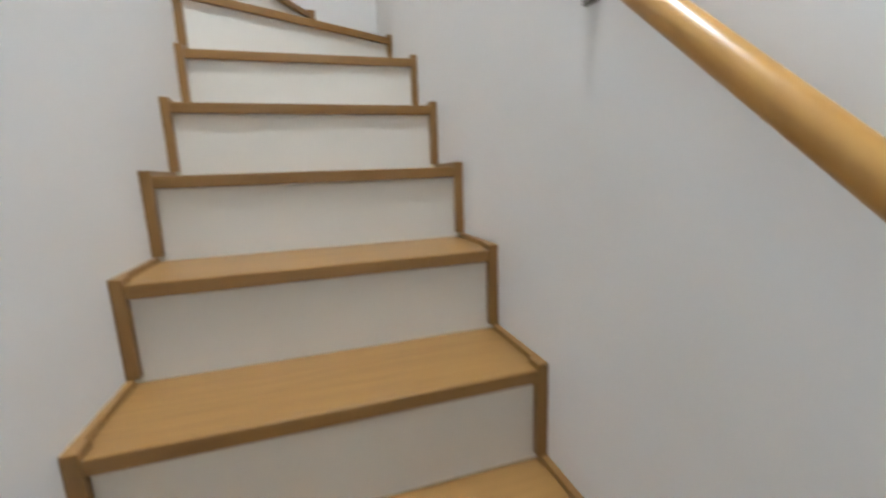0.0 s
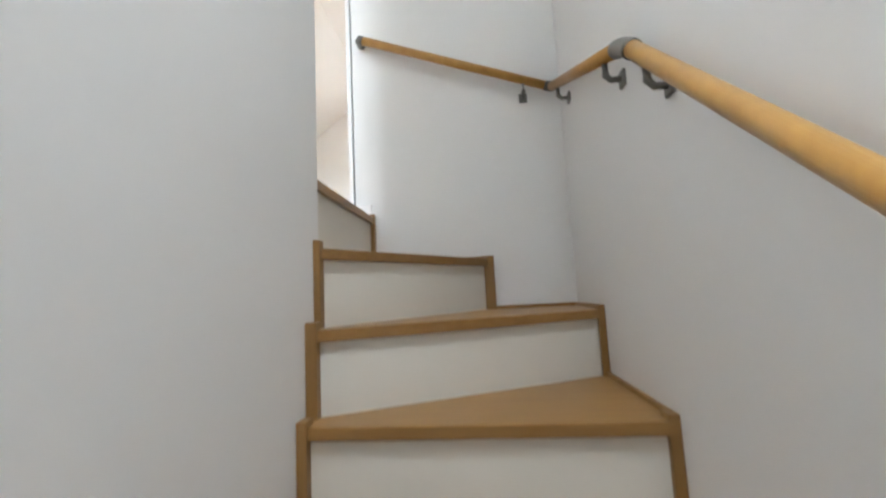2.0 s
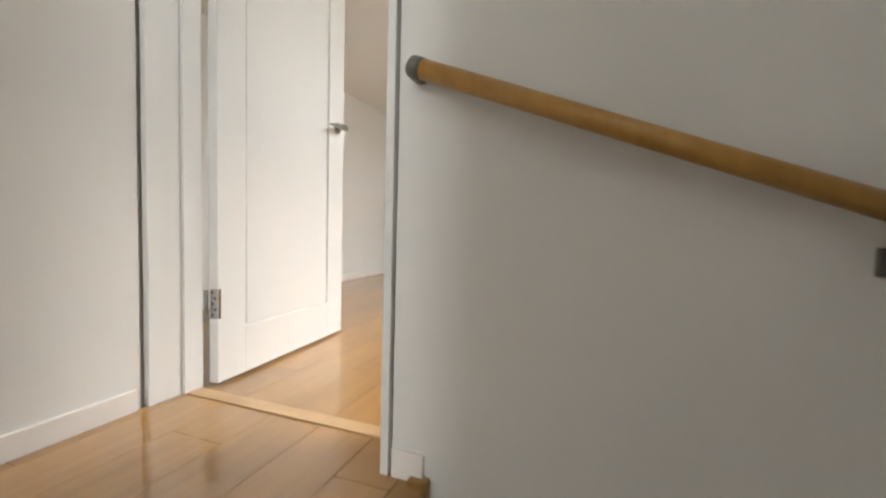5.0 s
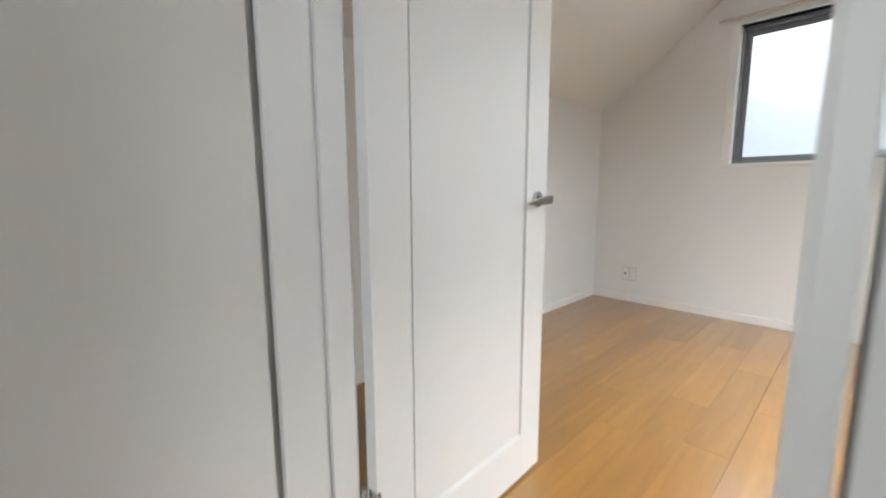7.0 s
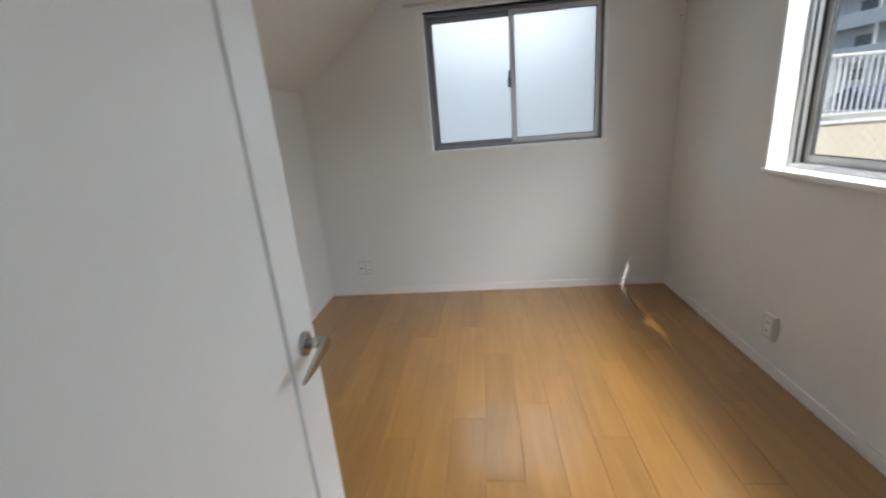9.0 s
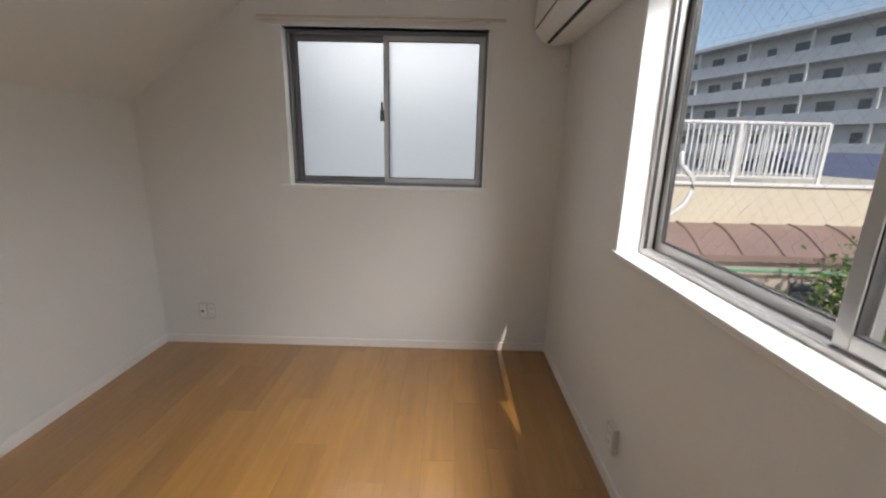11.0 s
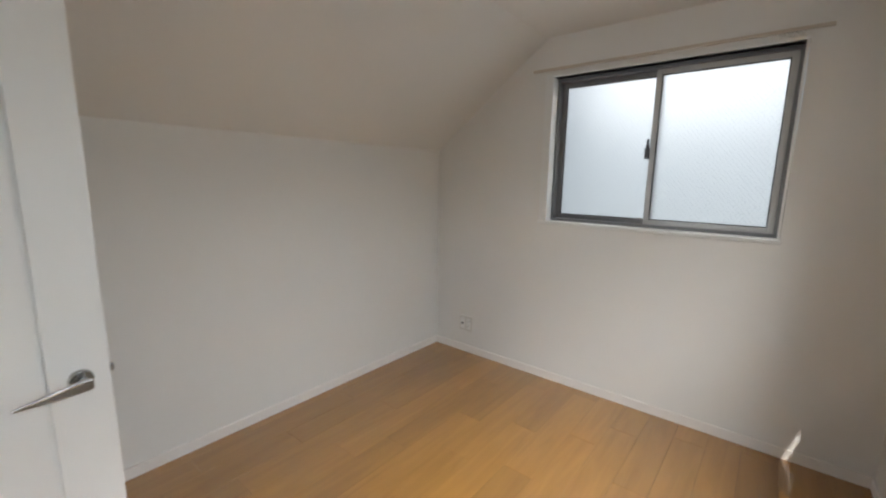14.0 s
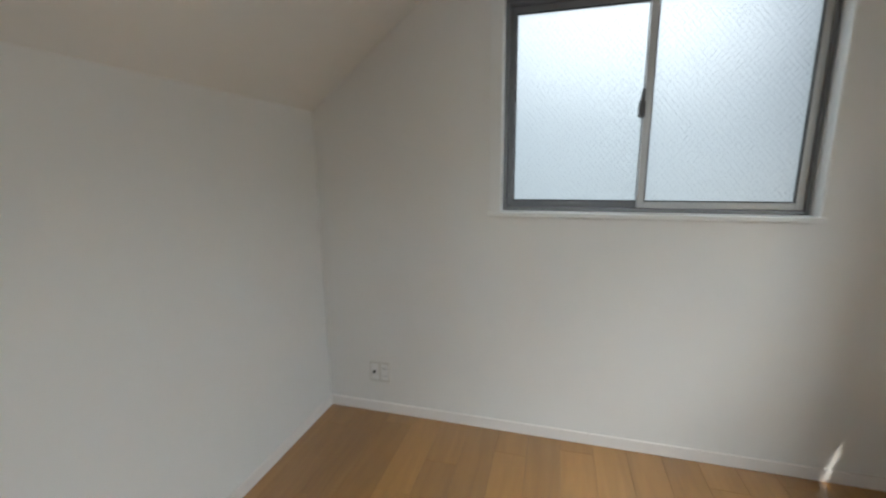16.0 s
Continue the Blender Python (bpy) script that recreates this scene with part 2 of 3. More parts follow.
def wall_x(x0, x1, y0, y1, z0, z1, hole=None):
    """A wall that runs along x, with one opening (x from, x to, z from, z to)."""
    if not hole:
        return boxes((x0, x1, y0, y1, z0, z1))
    a, b, c, d = hole
    items = [(x0, a, y0, y1, z0, z1), (b, x1, y0, y1, z0, z1), (a, b, y0, y1, d, z1)]
    if c > z0:
        items.append((a, b, y0, y1, z0, c))
    return boxes(*items)


def wall_y(x0, x1, y0, y1, z0, z1, hole=None):
    if not hole:
        return boxes((x0, x1, y0, y1, z0, z1))
    a, b, c, d = hole
    items = [(x0, x1, y0, a, z0, z1), (x0, x1, b, y1, z0, z1), (x0, x1, a, b, d, z1), (x0, x1, a, b, z0, c)]
    return boxes(*items)


# Opening for the made-up skylight, never in view.
ADDED_SKYLIGHT = (-0.75, -0.05, -2.35, -1.35)


def plate_with_hole(x0, x1, y0, y1, z0, z1):
    """A level slab with the added skylight's opening in it."""
    a, b, c, d = ADDED_SKYLIGHT
    return boxes((x0, a, y0, y1, z0, z1), (b, x1, y0, y1, z0, z1), (a, b, y0, c, z0, z1), (a, b, d, y1, z0, z1))


# ---- walls, floors and ceilings ----
structure("wall_north", wall_x(WEST - 0.15, EAST + 0.15, NORTH, NORTH + 0.15, -0.3, 2.7, WN), WALLPAPER, "white embossed wallpaper on the wall with the frosted window", "wall")
structure("wall_east", wall_y(EAST, EAST + 0.17, ROOM_SOUTH, NORTH, -0.3, 2.7, WE), WALLPAPER, "white embossed wallpaper on the wall with the clear window", "wall")
structure("wall_west", boxes((WEST - 0.15, WEST, -0.05, NORTH, -0.3, 2.7)), WALLPAPER, "low white papered wall under the sloping ceiling", "wall")
structure("wall_south", wall_x(WEST - 0.15, EAST + 0.15, 0.0, ROOM_SOUTH, BOTTOM, 2.7, (-1.668, -0.901, -0.12, 2.045)), WALLPAPER, "white papered wall with the bedroom doorway", "wall")
structure("wall_stair_east", boxes((0.0, 0.15, -4.75, 0.0, BOTTOM, 2.7)), WALLPAPER, "white papered stair wall carrying the handrail", "wall")
structure("wall_stair_core", boxes((-0.92, STAIR_LEFT, -4.60, CORE_END, BOTTOM, 2.5)), WALLPAPER, "white papered wall between stairs and hall", "wall")
structure("wall_hall_west", boxes((HALL_WEST - 0.12, HALL_WEST, -3.0, 0.0, -0.3, 2.5)), WALLPAPER, "white papered wall of the upper hall", "wall")
structure("wall_hall_south", wall_x(HALL_WEST - 0.12, -0.92, -3.12, -3.0, -0.3, 2.5, (-1.6, -0.98, 0.9, 2.0)), WALLPAPER, "white papered end wall of the hall", "wall")
structure("wall_stair_south", wall_x(-0.92, 0.0, -4.75, -4.60, BOTTOM, 2.5, None), WALLPAPER, "white papered end wall of the stairwell", "wall")
structure("floor_lower", boxes((-0.92, 0.0, -4.6, -0.2, BOTTOM - 0.1, BOTTOM)), STAIR_WOOD, "light wooden floor at the stair foot", "floor")
structure("ceiling_hall", plate_with_hole(HALL_WEST - 0.12, 0.15, -4.75, 0.0, 2.5, 2.62), CEILING, "white papered hall ceiling", "ceiling")
structure("ceiling", boxes((SLOPE_X, EAST, ROOM_SOUTH, NORTH, CEIL, CEIL + 0.12)), CEILING, "flat white papered bedroom ceiling", "ceiling")


def sloped_ceiling():
    bm = bmesh.new()
    prof = ((WEST, KNEE), (SLOPE_X, CEIL), (SLOPE_X, CEIL + 0.12), (WEST, CEIL + 0.12))
    a = [bm.verts.new((x, ROOM_SOUTH, z)) for x, z in prof]
    b = [bm.verts.new((x, NORTH, z)) for x, z in prof]
    bm.faces.new(a)
    bm.faces.new(b[::-1])
    for i in range(4):
        bm.faces.new((a[i], b[i], b[(i + 1) % 4], a[(i + 1) % 4]))
    return bm


structure("ceiling_sloped", sloped_ceiling(), CEILING, "sloping white papered ceiling under the roof", "ceiling")
structure("roof", plate_with_hole(WEST - 0.3, EAST + 0.15, -4.8, NORTH + 0.3, 2.7, 2.85), ROOF_BROWN, "flat roof slab over the house", "roof")
# Unseen eave, added so that only a thin streak of sun reaches the floor.
structure("eave", boxes((EAST + 0.17, 0.482, 0.0, 3.6, 2.36, 2.44)), WHITE_STEEL, "narrow eave added out of view to trim the sun", "eave")
subfloor = structure("floor", boxes((WEST, EAST, ROOM_SOUTH, NORTH, -0.2, -0.008)), GAP, "glossy honey maple plank floor of the empty bedroom", "floor")
hall_floor = structure("floor_hall", boxes((HALL_WEST, LANDING_EDGE - 0.06, CORE_END, 0.0, -0.2, -0.008), (HALL_WEST, -0.92, -3.0, CORE_END, -0.2, -0.008)), GAP, "honey maple plank floor of the landing", "floor")


# ---- baseboards ----
def baseboard(x0, x1, y0, y1):
    structure("baseboard", boxes((x0, x1, y0, y1, 0.0, 0.058), bevel=0.002), BASEBOARD, "low white baseboard along the wall", "baseboard")


baseboard(WEST, EAST, NORTH - 0.010, NORTH)
baseboard(WEST, WEST + 0.010, ROOM_SOUTH, NORTH - 0.010)
baseboard(EAST - 0.010, EAST, ROOM_SOUTH, NORTH - 0.010)
baseboard(WEST + 0.01, -1.69, ROOM_SOUTH, ROOM_SOUTH + 0.010)
baseboard(-0.87, EAST - 0.01, ROOM_SOUTH, ROOM_SOUTH + 0.010)
baseboard(HALL_WEST, HALL_WEST + 0.010, -3.0, -0.012)
baseboard(-0.899, LANDING_EDGE - 0.01, -0.010, 0.0)


# ---- staircase ----
stairs = empty("staircase", "beech winder stairs with cream risers between white walls", "staircase", kind="structure")
T = 0.030
NB = 0.024


def tread(points, level):
    z = level * -RISE
    part("tread", prism(points, z - T, z, 0.003), STAIR_WOOD, stairs)


def riser(p, q, level):
    """The board under the nosing that runs from p to q, at the front of tread number level."""
    z1 = level * -RISE - T
    z0 = (level + 1) * -RISE
    d = (Vector(q) - Vector(p)).normalized()
    n = Vector((-d.y, d.x))
    a, b = Vector(p) + n * 0.014, Vector(q) + n * 0.014
    part("riser", prism([a, b, b + n * 0.012, a + n * 0.012], z0, z1), RISER, stairs)


def trim(points, z0, z1):
    part("side_trim", prism(points, z0, z1, 0.002), STAIR_WOOD_Y, stairs)


for k in range(1, 11):
    y0, y1 = nosing_y(k), nosing_y(k - 1) + 0.03
    tread([(STAIR_LEFT, y0), (0, y0), (0, y1), (STAIR_LEFT, y1)], 3 + k)
    riser((STAIR_LEFT, y0), (0, y0), 3 + k)
A0, A1 = (STAIR_LEFT, -0.805), (0.0, -0.815)
B0, B1 = (STAIR_LEFT, -0.757), (0.0, -0.364)
C0, C1 = (STAIR_LEFT, -0.705), (-0.333, 0.0)
D0, D1 = (LANDING_EDGE, CORE_END), (LANDING_EDGE, 0.0)
tread([A0, A1, (0, -0.33), (STAIR_LEFT, -0.72)], 3)
riser(A0, A1, 3)
tread([B0, B1, (0, 0), (-0.36, 0), (STAIR_LEFT, -0.67)], 2)
riser(B0, B1, 2)
tread([C0, C1, (LANDING_EDGE - 0.03, 0), (LANDING_EDGE - 0.03, CORE_END), (STAIR_LEFT, CORE_END)], 1)
riser(C0, C1, 1)
part("tread", prism([D0, D1, (LANDING_EDGE - 0.06, 0), (LANDING_EDGE - 0.06, CORE_END)][::-1], -T, 0, 0.003), STAIR_WOOD, stairs, "wooden landing nosing")
part("riser", boxes((LANDING_EDGE - 0.026, LANDING_EDGE - 0.014, CORE_END, 0, -RISE, -T)), RISER, stairs)

UP, POST = 0.013, 0.036
for k in range(0, 11):
    y0 = nosing_y(k)
    z1 = -(3 + k) * RISE + UP
    for a, b in ((STAIR_LEFT, STAIR_LEFT + NB), (-NB, 0.0)):
        trim([(a, y0 - 0.004), (b, y0 - 0.004), (b, y0 + POST), (a, y0 + POST)], z1 - RISE, z1)
        if k:
            thin = 0.015
            aa, bb = (a, a + thin) if a < -0.5 else (b - thin, b)
            trim([(aa, y0 + POST), (bb, y0 + POST), (bb, nosing_y(k - 1)), (aa, nosing_y(k - 1))], z1 - 0.03, z1)
# winder posts on the outer walls, and the thin strips along the treads
trim([(-NB, B1[1] - 0.012), (0, B1[1] - 0.004), (0, B1[1] + POST), (-NB, B1[1] + POST)], -3 * RISE, -2 * RISE + UP)
trim([(-0.011, nosing_y(0) + POST), (0, nosing_y(0) + POST), (0, B1[1]), (-0.011, B1[1])], -3 * RISE - 0.02, -3 * RISE + UP)
trim([(C1[0] + 0.010, -NB), (C1[0] + 0.004, 0), (C1[0] - POST, 0), (C1[0] - POST, -NB)][::-1], -2 * RISE, -RISE + UP)
trim([(-0.011, B1[1] + POST), (0, B1[1] + POST), (0, 0), (-0.011, 0)], -2 * RISE - 0.02, -2 * RISE + UP)
trim([(C1[0], -0.011), (-0.011, -0.011), (-0.011, 0), (C1[0], 0)], -2 * RISE - 0.02, -2 * RISE + UP)
trim([(LANDING_EDGE, -0.011), (C1[0] - POST, -0.011), (C1[0] - POST, 0), (LANDING_EDGE, 0)], -RISE - 0.02, -RISE + UP)
trim([(LANDING_EDGE - POST, -NB), (LANDING_EDGE + 0.004, -NB), (LANDING_EDGE + 0.004, 0), (LANDING_EDGE - POST, 0)], -RISE, UP)
# posts at the inner wall
trim([(STAIR_LEFT, B0[1] - 0.006), (STAIR_LEFT + NB, B0[1] + 0.006), (STAIR_LEFT + NB, B0[1] + POST), (STAIR_LEFT, B0[1] + POST)], -3 * RISE, -2 * RISE + UP + 0.006)
trim([(STAIR_LEFT, C0[1] - 0.004), (STAIR_LEFT + 0.014, C0[1] + 0.008), (STAIR_LEFT + 0.014, CORE_END), (STAIR_LEFT, CORE_END)], -2 * RISE, -RISE + UP + 0.006)


# ---- handrail ----
rail = empty("handrail", "round oak handrail on grey metal brackets along the stair walls", "handrail")
RR, OFF = 0.0182, 0.043
LOW = (-OFF, -3.2, -1.920)
ELBOW = (-OFF, -0.842, 0.172)
CORNER = (-OFF, -OFF, 0.496)
TOP = (-0.850, -OFF, 0.793)


def between(a, b, s):
    return tuple(Vector(a).lerp(Vector(b), s))


part("rail", tube([LOW, between(ELBOW, LOW, 0.012)], RR, 24), RAIL_WOOD, rail)
part("rail", tube([between(ELBOW, CORNER, 0.04), between(ELBOW, CORNER, 0.97)], RR, 24), RAIL_WOOD, rail)
part("rail", tube([between(CORNER, TOP, 0.03), between(CORNER, TOP, 0.985)], RR, 24), RAIL_WOOD, rail)


def joint(a, mid, b, r):
    bm = bmesh.new()
    pts = []
    for i in range(9):
        s = i / 8
        pts.append(tuple((1 - s) ** 2 * Vector(a) + 2 * s * (1 - s) * Vector(mid) + s * s * Vector(b)))
    return tube(pts, r, 20, bm)


part("elbow_joint", joint(between(ELBOW, LOW, 0.016), ELBOW, between(ELBOW, CORNER, 0.055), RR + 0.003), RAIL_METAL, rail, "grey metal elbow joint")
part("corner_joint", joint(between(CORNER, ELBOW, 0.03), CORNER, between(CORNER, TOP, 0.03), RR + 0.002), RAIL_METAL, rail, "grey metal corner joint")
E_DIR = (Vector(TOP) - Vector(CORNER)).normalized()
end = [Vector(TOP) - E_DIR * 0.016, Vector(TOP), Vector(TOP) + E_DIR * 0.004 + Vector((0, 0.008, 0)), Vector(TOP) + E_DIR * 0.005 + Vector((0, OFF, 0))]
part("end_cap", tube(end, [RR + 0.001, RR + 0.0015, RR + 0.001, RR + 0.001], 20), RAIL_METAL, rail, "grey metal end cap turned to the wall")


def bracket(p, out):
    """The angled arm from the wall plate up to the rail at p; out points from the wall."""
    p, out = Vector(p), Vector(out)
    along = Vector((out.y, out.x, 0))
    foot = p - out * OFF - Vector((0, 0, 0.062))
    bm = bmesh.new()
    path = [foot + out * 0.004, foot + out * (OFF - 0.012), foot + out * OFF + Vector((0, 0, 0.012)), p - Vector((0, 0, RR - 0.002))]
    tube(path, [0.0075, 0.0075, 0.0085, 0.0075], 10, bm)
    lo = foot - along * 0.017 - Vector((0, 0, 0.020))
    hi = foot + along * 0.017 + Vector((0, 0, 0.020)) + out * 0.008
    box(bm, *sorted((lo.x, hi.x)), *sorted((lo.y, hi.y)), lo.z, hi.z, bevel=0.002)
    part("bracket", bm, RAIL_METAL, rail, "grey angled metal bracket")


for y in (-0.93, -1.39, -1.85, -2.31, -2.77):
    s = (y - ELBOW[1]) / (LOW[1] - ELBOW[1])
    bracket(between(ELBOW, LOW, s), (-1, 0, 0))
for s in (0.17, 0.85):
    bracket(between(ELBOW, CORNER, s), (-1, 0, 0))
bracket(between(CORNER, TOP, 0.14), (0, -1, 0))


# ---- doorway and open door ----
frame_ob = empty("door_frame", "white laminate door frame with rebated jambs", "door frame", kind="structure")
for sx, x_in, x_out in ((1, -1.638, -1.660), (-1, -0.924, -0.906)):
    lo, hi = min(x_in, x_out), max(x_in, x_out)
    part("jamb", boxes((lo, hi, 0.014 if sx > 0 else -0.010, ROOM_SOUTH + 0.002, 0.0, 2.02), bevel=0.002), WHITE_TRIM, frame_ob)
    a, b = sorted((x_in, x_in + sx * 0.012))
    part("door_stop", boxes((a, b, 0.108, 0.166, 0.0, 2.02), bevel=0.002), WHITE_TRIM, frame_ob)
part("head", boxes((-1.660, -0.906, -0.010, ROOM_SOUTH + 0.010, 2.02, 2.042), bevel=0.002), WHITE_TRIM, frame_ob)
structure("threshold", boxes((-1.638, -0.924, 0.112, 0.160, -0.02, 0.004), bevel=0.001), SILL_WOOD, "pale wooden threshold strip in the doorway", "threshold")

door = empty("door_1", "white panelled bedroom door standing wide open", "door", kind="structure", at=(-1.590, 0.188, 0.0))
LW, LH, LT = 0.700, 1.985, 0.034
# local: y along the leaf from the hinge, x from the passage face back
part("stile", boxes((-LT, 0, 0, 0.111, 0.011, LH), bevel=0.0015), DOOR_WHITE, door)
part("stile", boxes((-LT, 0, LW - 0.114, LW, 0.011, LH), bevel=0.0015), DOOR_WHITE, door)
part("bottom_rail", boxes((-LT, 0, 0.111, LW - 0.114, 0.011, 0.162), bevel=0.0015), DOOR_WHITE, door)
part("top_rail", boxes((-LT, 0, 0.111, LW - 0.114, LH - 0.13, LH), bevel=0.0015), DOOR_WHITE, door)
part("panel_back", boxes((-LT + 0.012, -0.012, 0.109, LW - 0.112, 0.160, LH - 0.128)), DOOR_WHITE, door)
part("panel", boxes((-LT + 0.004, -0.004, 0.119, LW - 0.122, 0.171, LH - 0.139), bevel=0.0015), DOOR_WHITE, door, "recessed flat door panel")


def lever(side):
    """The rose and the flat lever on one face; side is +1 for the face towards the passage."""
    x = 0.0 if side > 0 else -LT
    cy, cz = LW - 0.058, 0.928
    bm = bmesh.new()
    tube([(x, cy, cz), (x + side * 0.008, cy, cz), (x + side * 0.010, cy, cz)], [0.024, 0.024, 0.021], 24, bm)
    tube([(x + side * 0.008, cy, cz), (x + side * 0.042, cy, cz)], 0.0105, 16, bm)
    rose = part("rose", bm, CHROME, door, "round satin chrome rose")
    blade = [(0.013, 0.011), (0.013, -0.010), (0.004, -0.014), (-0.050, -0.016), (-0.118, -0.013), (-0.122, -0.009), (-0.060, 0.004), (-0.010, 0.012)]
    bm = bmesh.new()
    near = [bm.verts.new((x + side * 0.040, cy + u, cz + v)) for u, v in blade]
    far = [bm.verts.new((x + side * (0.050 - 0.05 * max(0.0, -u - 0.05)), cy + u, cz + v)) for u, v in blade]
    bm.faces.new(near)
    bm.faces.new(far[::-1])
    for i in range(len(blade)):
        k = (i + 1) % len(blade)
        bm.faces.new((near[i], far[i], far[k], near[k]))
    bmesh.ops.recalc_face_normals(bm, faces=list(bm.faces))
    bmesh.ops.bevel(bm, geom=list(bm.edges), offset=0.0016, segments=2, affect="EDGES", profile=0.5)
    part("lever", bm, CHROME, rose, "flat tapering satin chrome lever")


lever(1)
lever(-1)
part("latch_plate", boxes((-0.027, -0.007, LW - 0.001, LW + 0.0015, 0.86, 1.0)), CHROME, door, "steel latch plate on the door edge")
part("latch_bolt", boxes((-0.022, -0.012, LW, LW + 0.010, 0.922, 0.942), bevel=0.002), CHROME, door)
for z in (0.255, 1.76):
    hinge = part("hinge", boxes((-0.028, -0.002, -0.0015, 0.0005, z - 0.045, z + 0.045), (-0.004, 0.0012, 0.0005, 0.010, z - 0.045, z + 0.045), (-0.052, -0.050, -0.040, -0.010, z - 0.075, z + 0.015), bevel=0.0004), CHROME, door, "steel butt hinge")
    part("knuckle", tube([(-0.040, -0.006, z - 0.055), (-0.040, -0.006, z + 0.040)], 0.0065, 12), CHROME, hinge)
    for k in range(5):
        part("screw", tube([(-0.020 + 0.010 * (k % 2), -0.0012, z - 0.034 + 0.017 * k), (-0.020 + 0.010 * (k % 2), -0.0026, z - 0.034 + 0.017 * k)], 0.0034, 8), DARK, hinge)
door.rotation_euler = (0, 0, radians(3.0))


# ---- windows ----
def sash(parent, axis, a, b, z0, z1, d0, d1, bar, mat, pane_mat, shadow=False):
    """One sliding sash between a and b; d0..d1 is its depth in the wall."""
    def b3(u0, u1, v0, v1, w0, w1):
        return (u0, u1, v0, v1, w0, w1) if axis == "x" else (v0, v1, u0, u1, w0, w1)
    s = part("sash", boxes(b3(a, a + bar, d0, d1, z0, z1), b3(b - bar, b, d0, d1, z0, z1), b3(a + bar, b - bar, d0, d1, z0, z0 + bar), b3(a + bar, b - bar, d0, d1, z1 - bar, z1), bevel=0.002), mat, parent, "aluminium sliding sash")
    g = 0.004
    part("gasket", boxes(b3(a + bar, a + bar + g, d0 + 0.004, d1 - 0.004, z0 + bar, z1 - bar), b3(b - bar - g, b - bar, d0 + 0.004, d1 - 0.004, z0 + bar, z1 - bar), b3(a + bar + g, b - bar - g, d0 + 0.004, d1 - 0.004, z0 + bar, z0 + bar + g), b3(a + bar + g, b - bar - g, d0 + 0.004, d1 - 0.004, z1 - bar - g, z1 - bar)), RUBBER, s, "thin black gasket")
    mid = (d0 + d1) / 2
    p = part("pane", boxes(b3(a + bar + 0.001, b - bar - 0.001, mid - 0.002, mid + 0.002, z0 + bar + 0.001, z1 - bar - 0.001)), pane_mat, s)
    p.visible_shadow = shadow
    return s


window_n = empty("window_1", "closed frosted sliding window in a dark grey aluminium frame", "window", kind="structure")
a, b, c, d = WN
part("casing", boxes((a - 0.042, a + 0.014, NORTH - 0.008, NORTH + 0.085, c, d), (b - 0.014, b - 0.002, NORTH - 0.008, NORTH + 0.085, c, d), (a - 0.042, b - 0.002, NORTH - 0.012, NORTH + 0.075, d, d + 0.018), bevel=0.002), WHITE_TRIM, window_n, "white casing")
part("window_sill", boxes((a - 0.048, b + 0.006, NORTH - 0.018, NORTH + 0.085, c - 0.016, c + 0.006), bevel=0.003), WHITE_TRIM, window_n, "white sill board")
fa, fb, fc, fd = a + 0.014, b - 0.014, c + 0.006, d
part("window_frame", boxes((fa, fa + 0.016, NORTH + 0.065, NORTH + 0.16, fc, fd), (fb - 0.016, fb, NORTH + 0.065, NORTH + 0.16, fc, fd), (fa + 0.016, fb - 0.016, NORTH + 0.065, NORTH + 0.16, fc, fc + 0.018), (fa + 0.016, fb - 0.016, NORTH + 0.065, NORTH + 0.16, fd - 0.022, fd), bevel=0.002), ALU_DARK, window_n, "dark grey aluminium outer frame")
mid_n = -1.020
sash(window_n, "x", fa + 0.016, mid_n + 0.022, fc + 0.018, fd - 0.022, NORTH + 0.116, NORTH + 0.144, 0.028, ALU_DARK, FROSTED)
right_sash = sash(window_n, "x", mid_n - 0.012, fb - 0.016, fc + 0.018, fd - 0.022, NORTH + 0.078, NORTH + 0.106, 0.030, ALU_LIGHT, FROSTED)
bm = boxes((mid_n - 0.034, mid_n - 0.010, NORTH + 0.054, NORTH + 0.082, 1.550, 1.615), bevel=0.003)
tube([(mid_n - 0.022, NORTH + 0.066, 1.61), (mid_n - 0.020, NORTH + 0.056, 1.665)], [0.009, 0.006], 10, bm)
part("crescent_latch", bm, LATCH, right_sash, "grey crescent window latch")



def wire_net(parent, a, b, z0, z1, depth, pitch, radius):
    """Two crossing sets of slanting wires, cut to the pane."""
    bm = bmesh.new()
    run = (z1 - z0) / 1.25
    for sgn in (1, -1):
        for i in range(int((b - a + 2 * run) / pitch)):
            s0 = a - run + i * pitch
            ends = [(max(0.0, min(1.0, sgn * (lim - s0) / run))) for lim in (a, b)]
            lo, hi = min(ends), max(ends)
            if hi - lo > 0.02:
                tube([(s0 + sgn * run * f, depth, z0 + (z1 - z0) * f) for f in (lo, hi)], radius, 3, bm)
    part("wire_net", bm, WIRE, parent, "fine diagonal pattern in the frosted glass")


gz0, gz1 = fc + 0.018 + 0.040, fd - 0.022 - 0.040
wire_net(window_n, fa + 0.050, mid_n - 0.018, gz0, gz1, NORTH + 0.1265, 0.024, 0.0004)
wire_net(window_n, mid_n + 0.030, fb - 0.050, gz0, gz1, NORTH + 0.0885, 0.024, 0.00035)

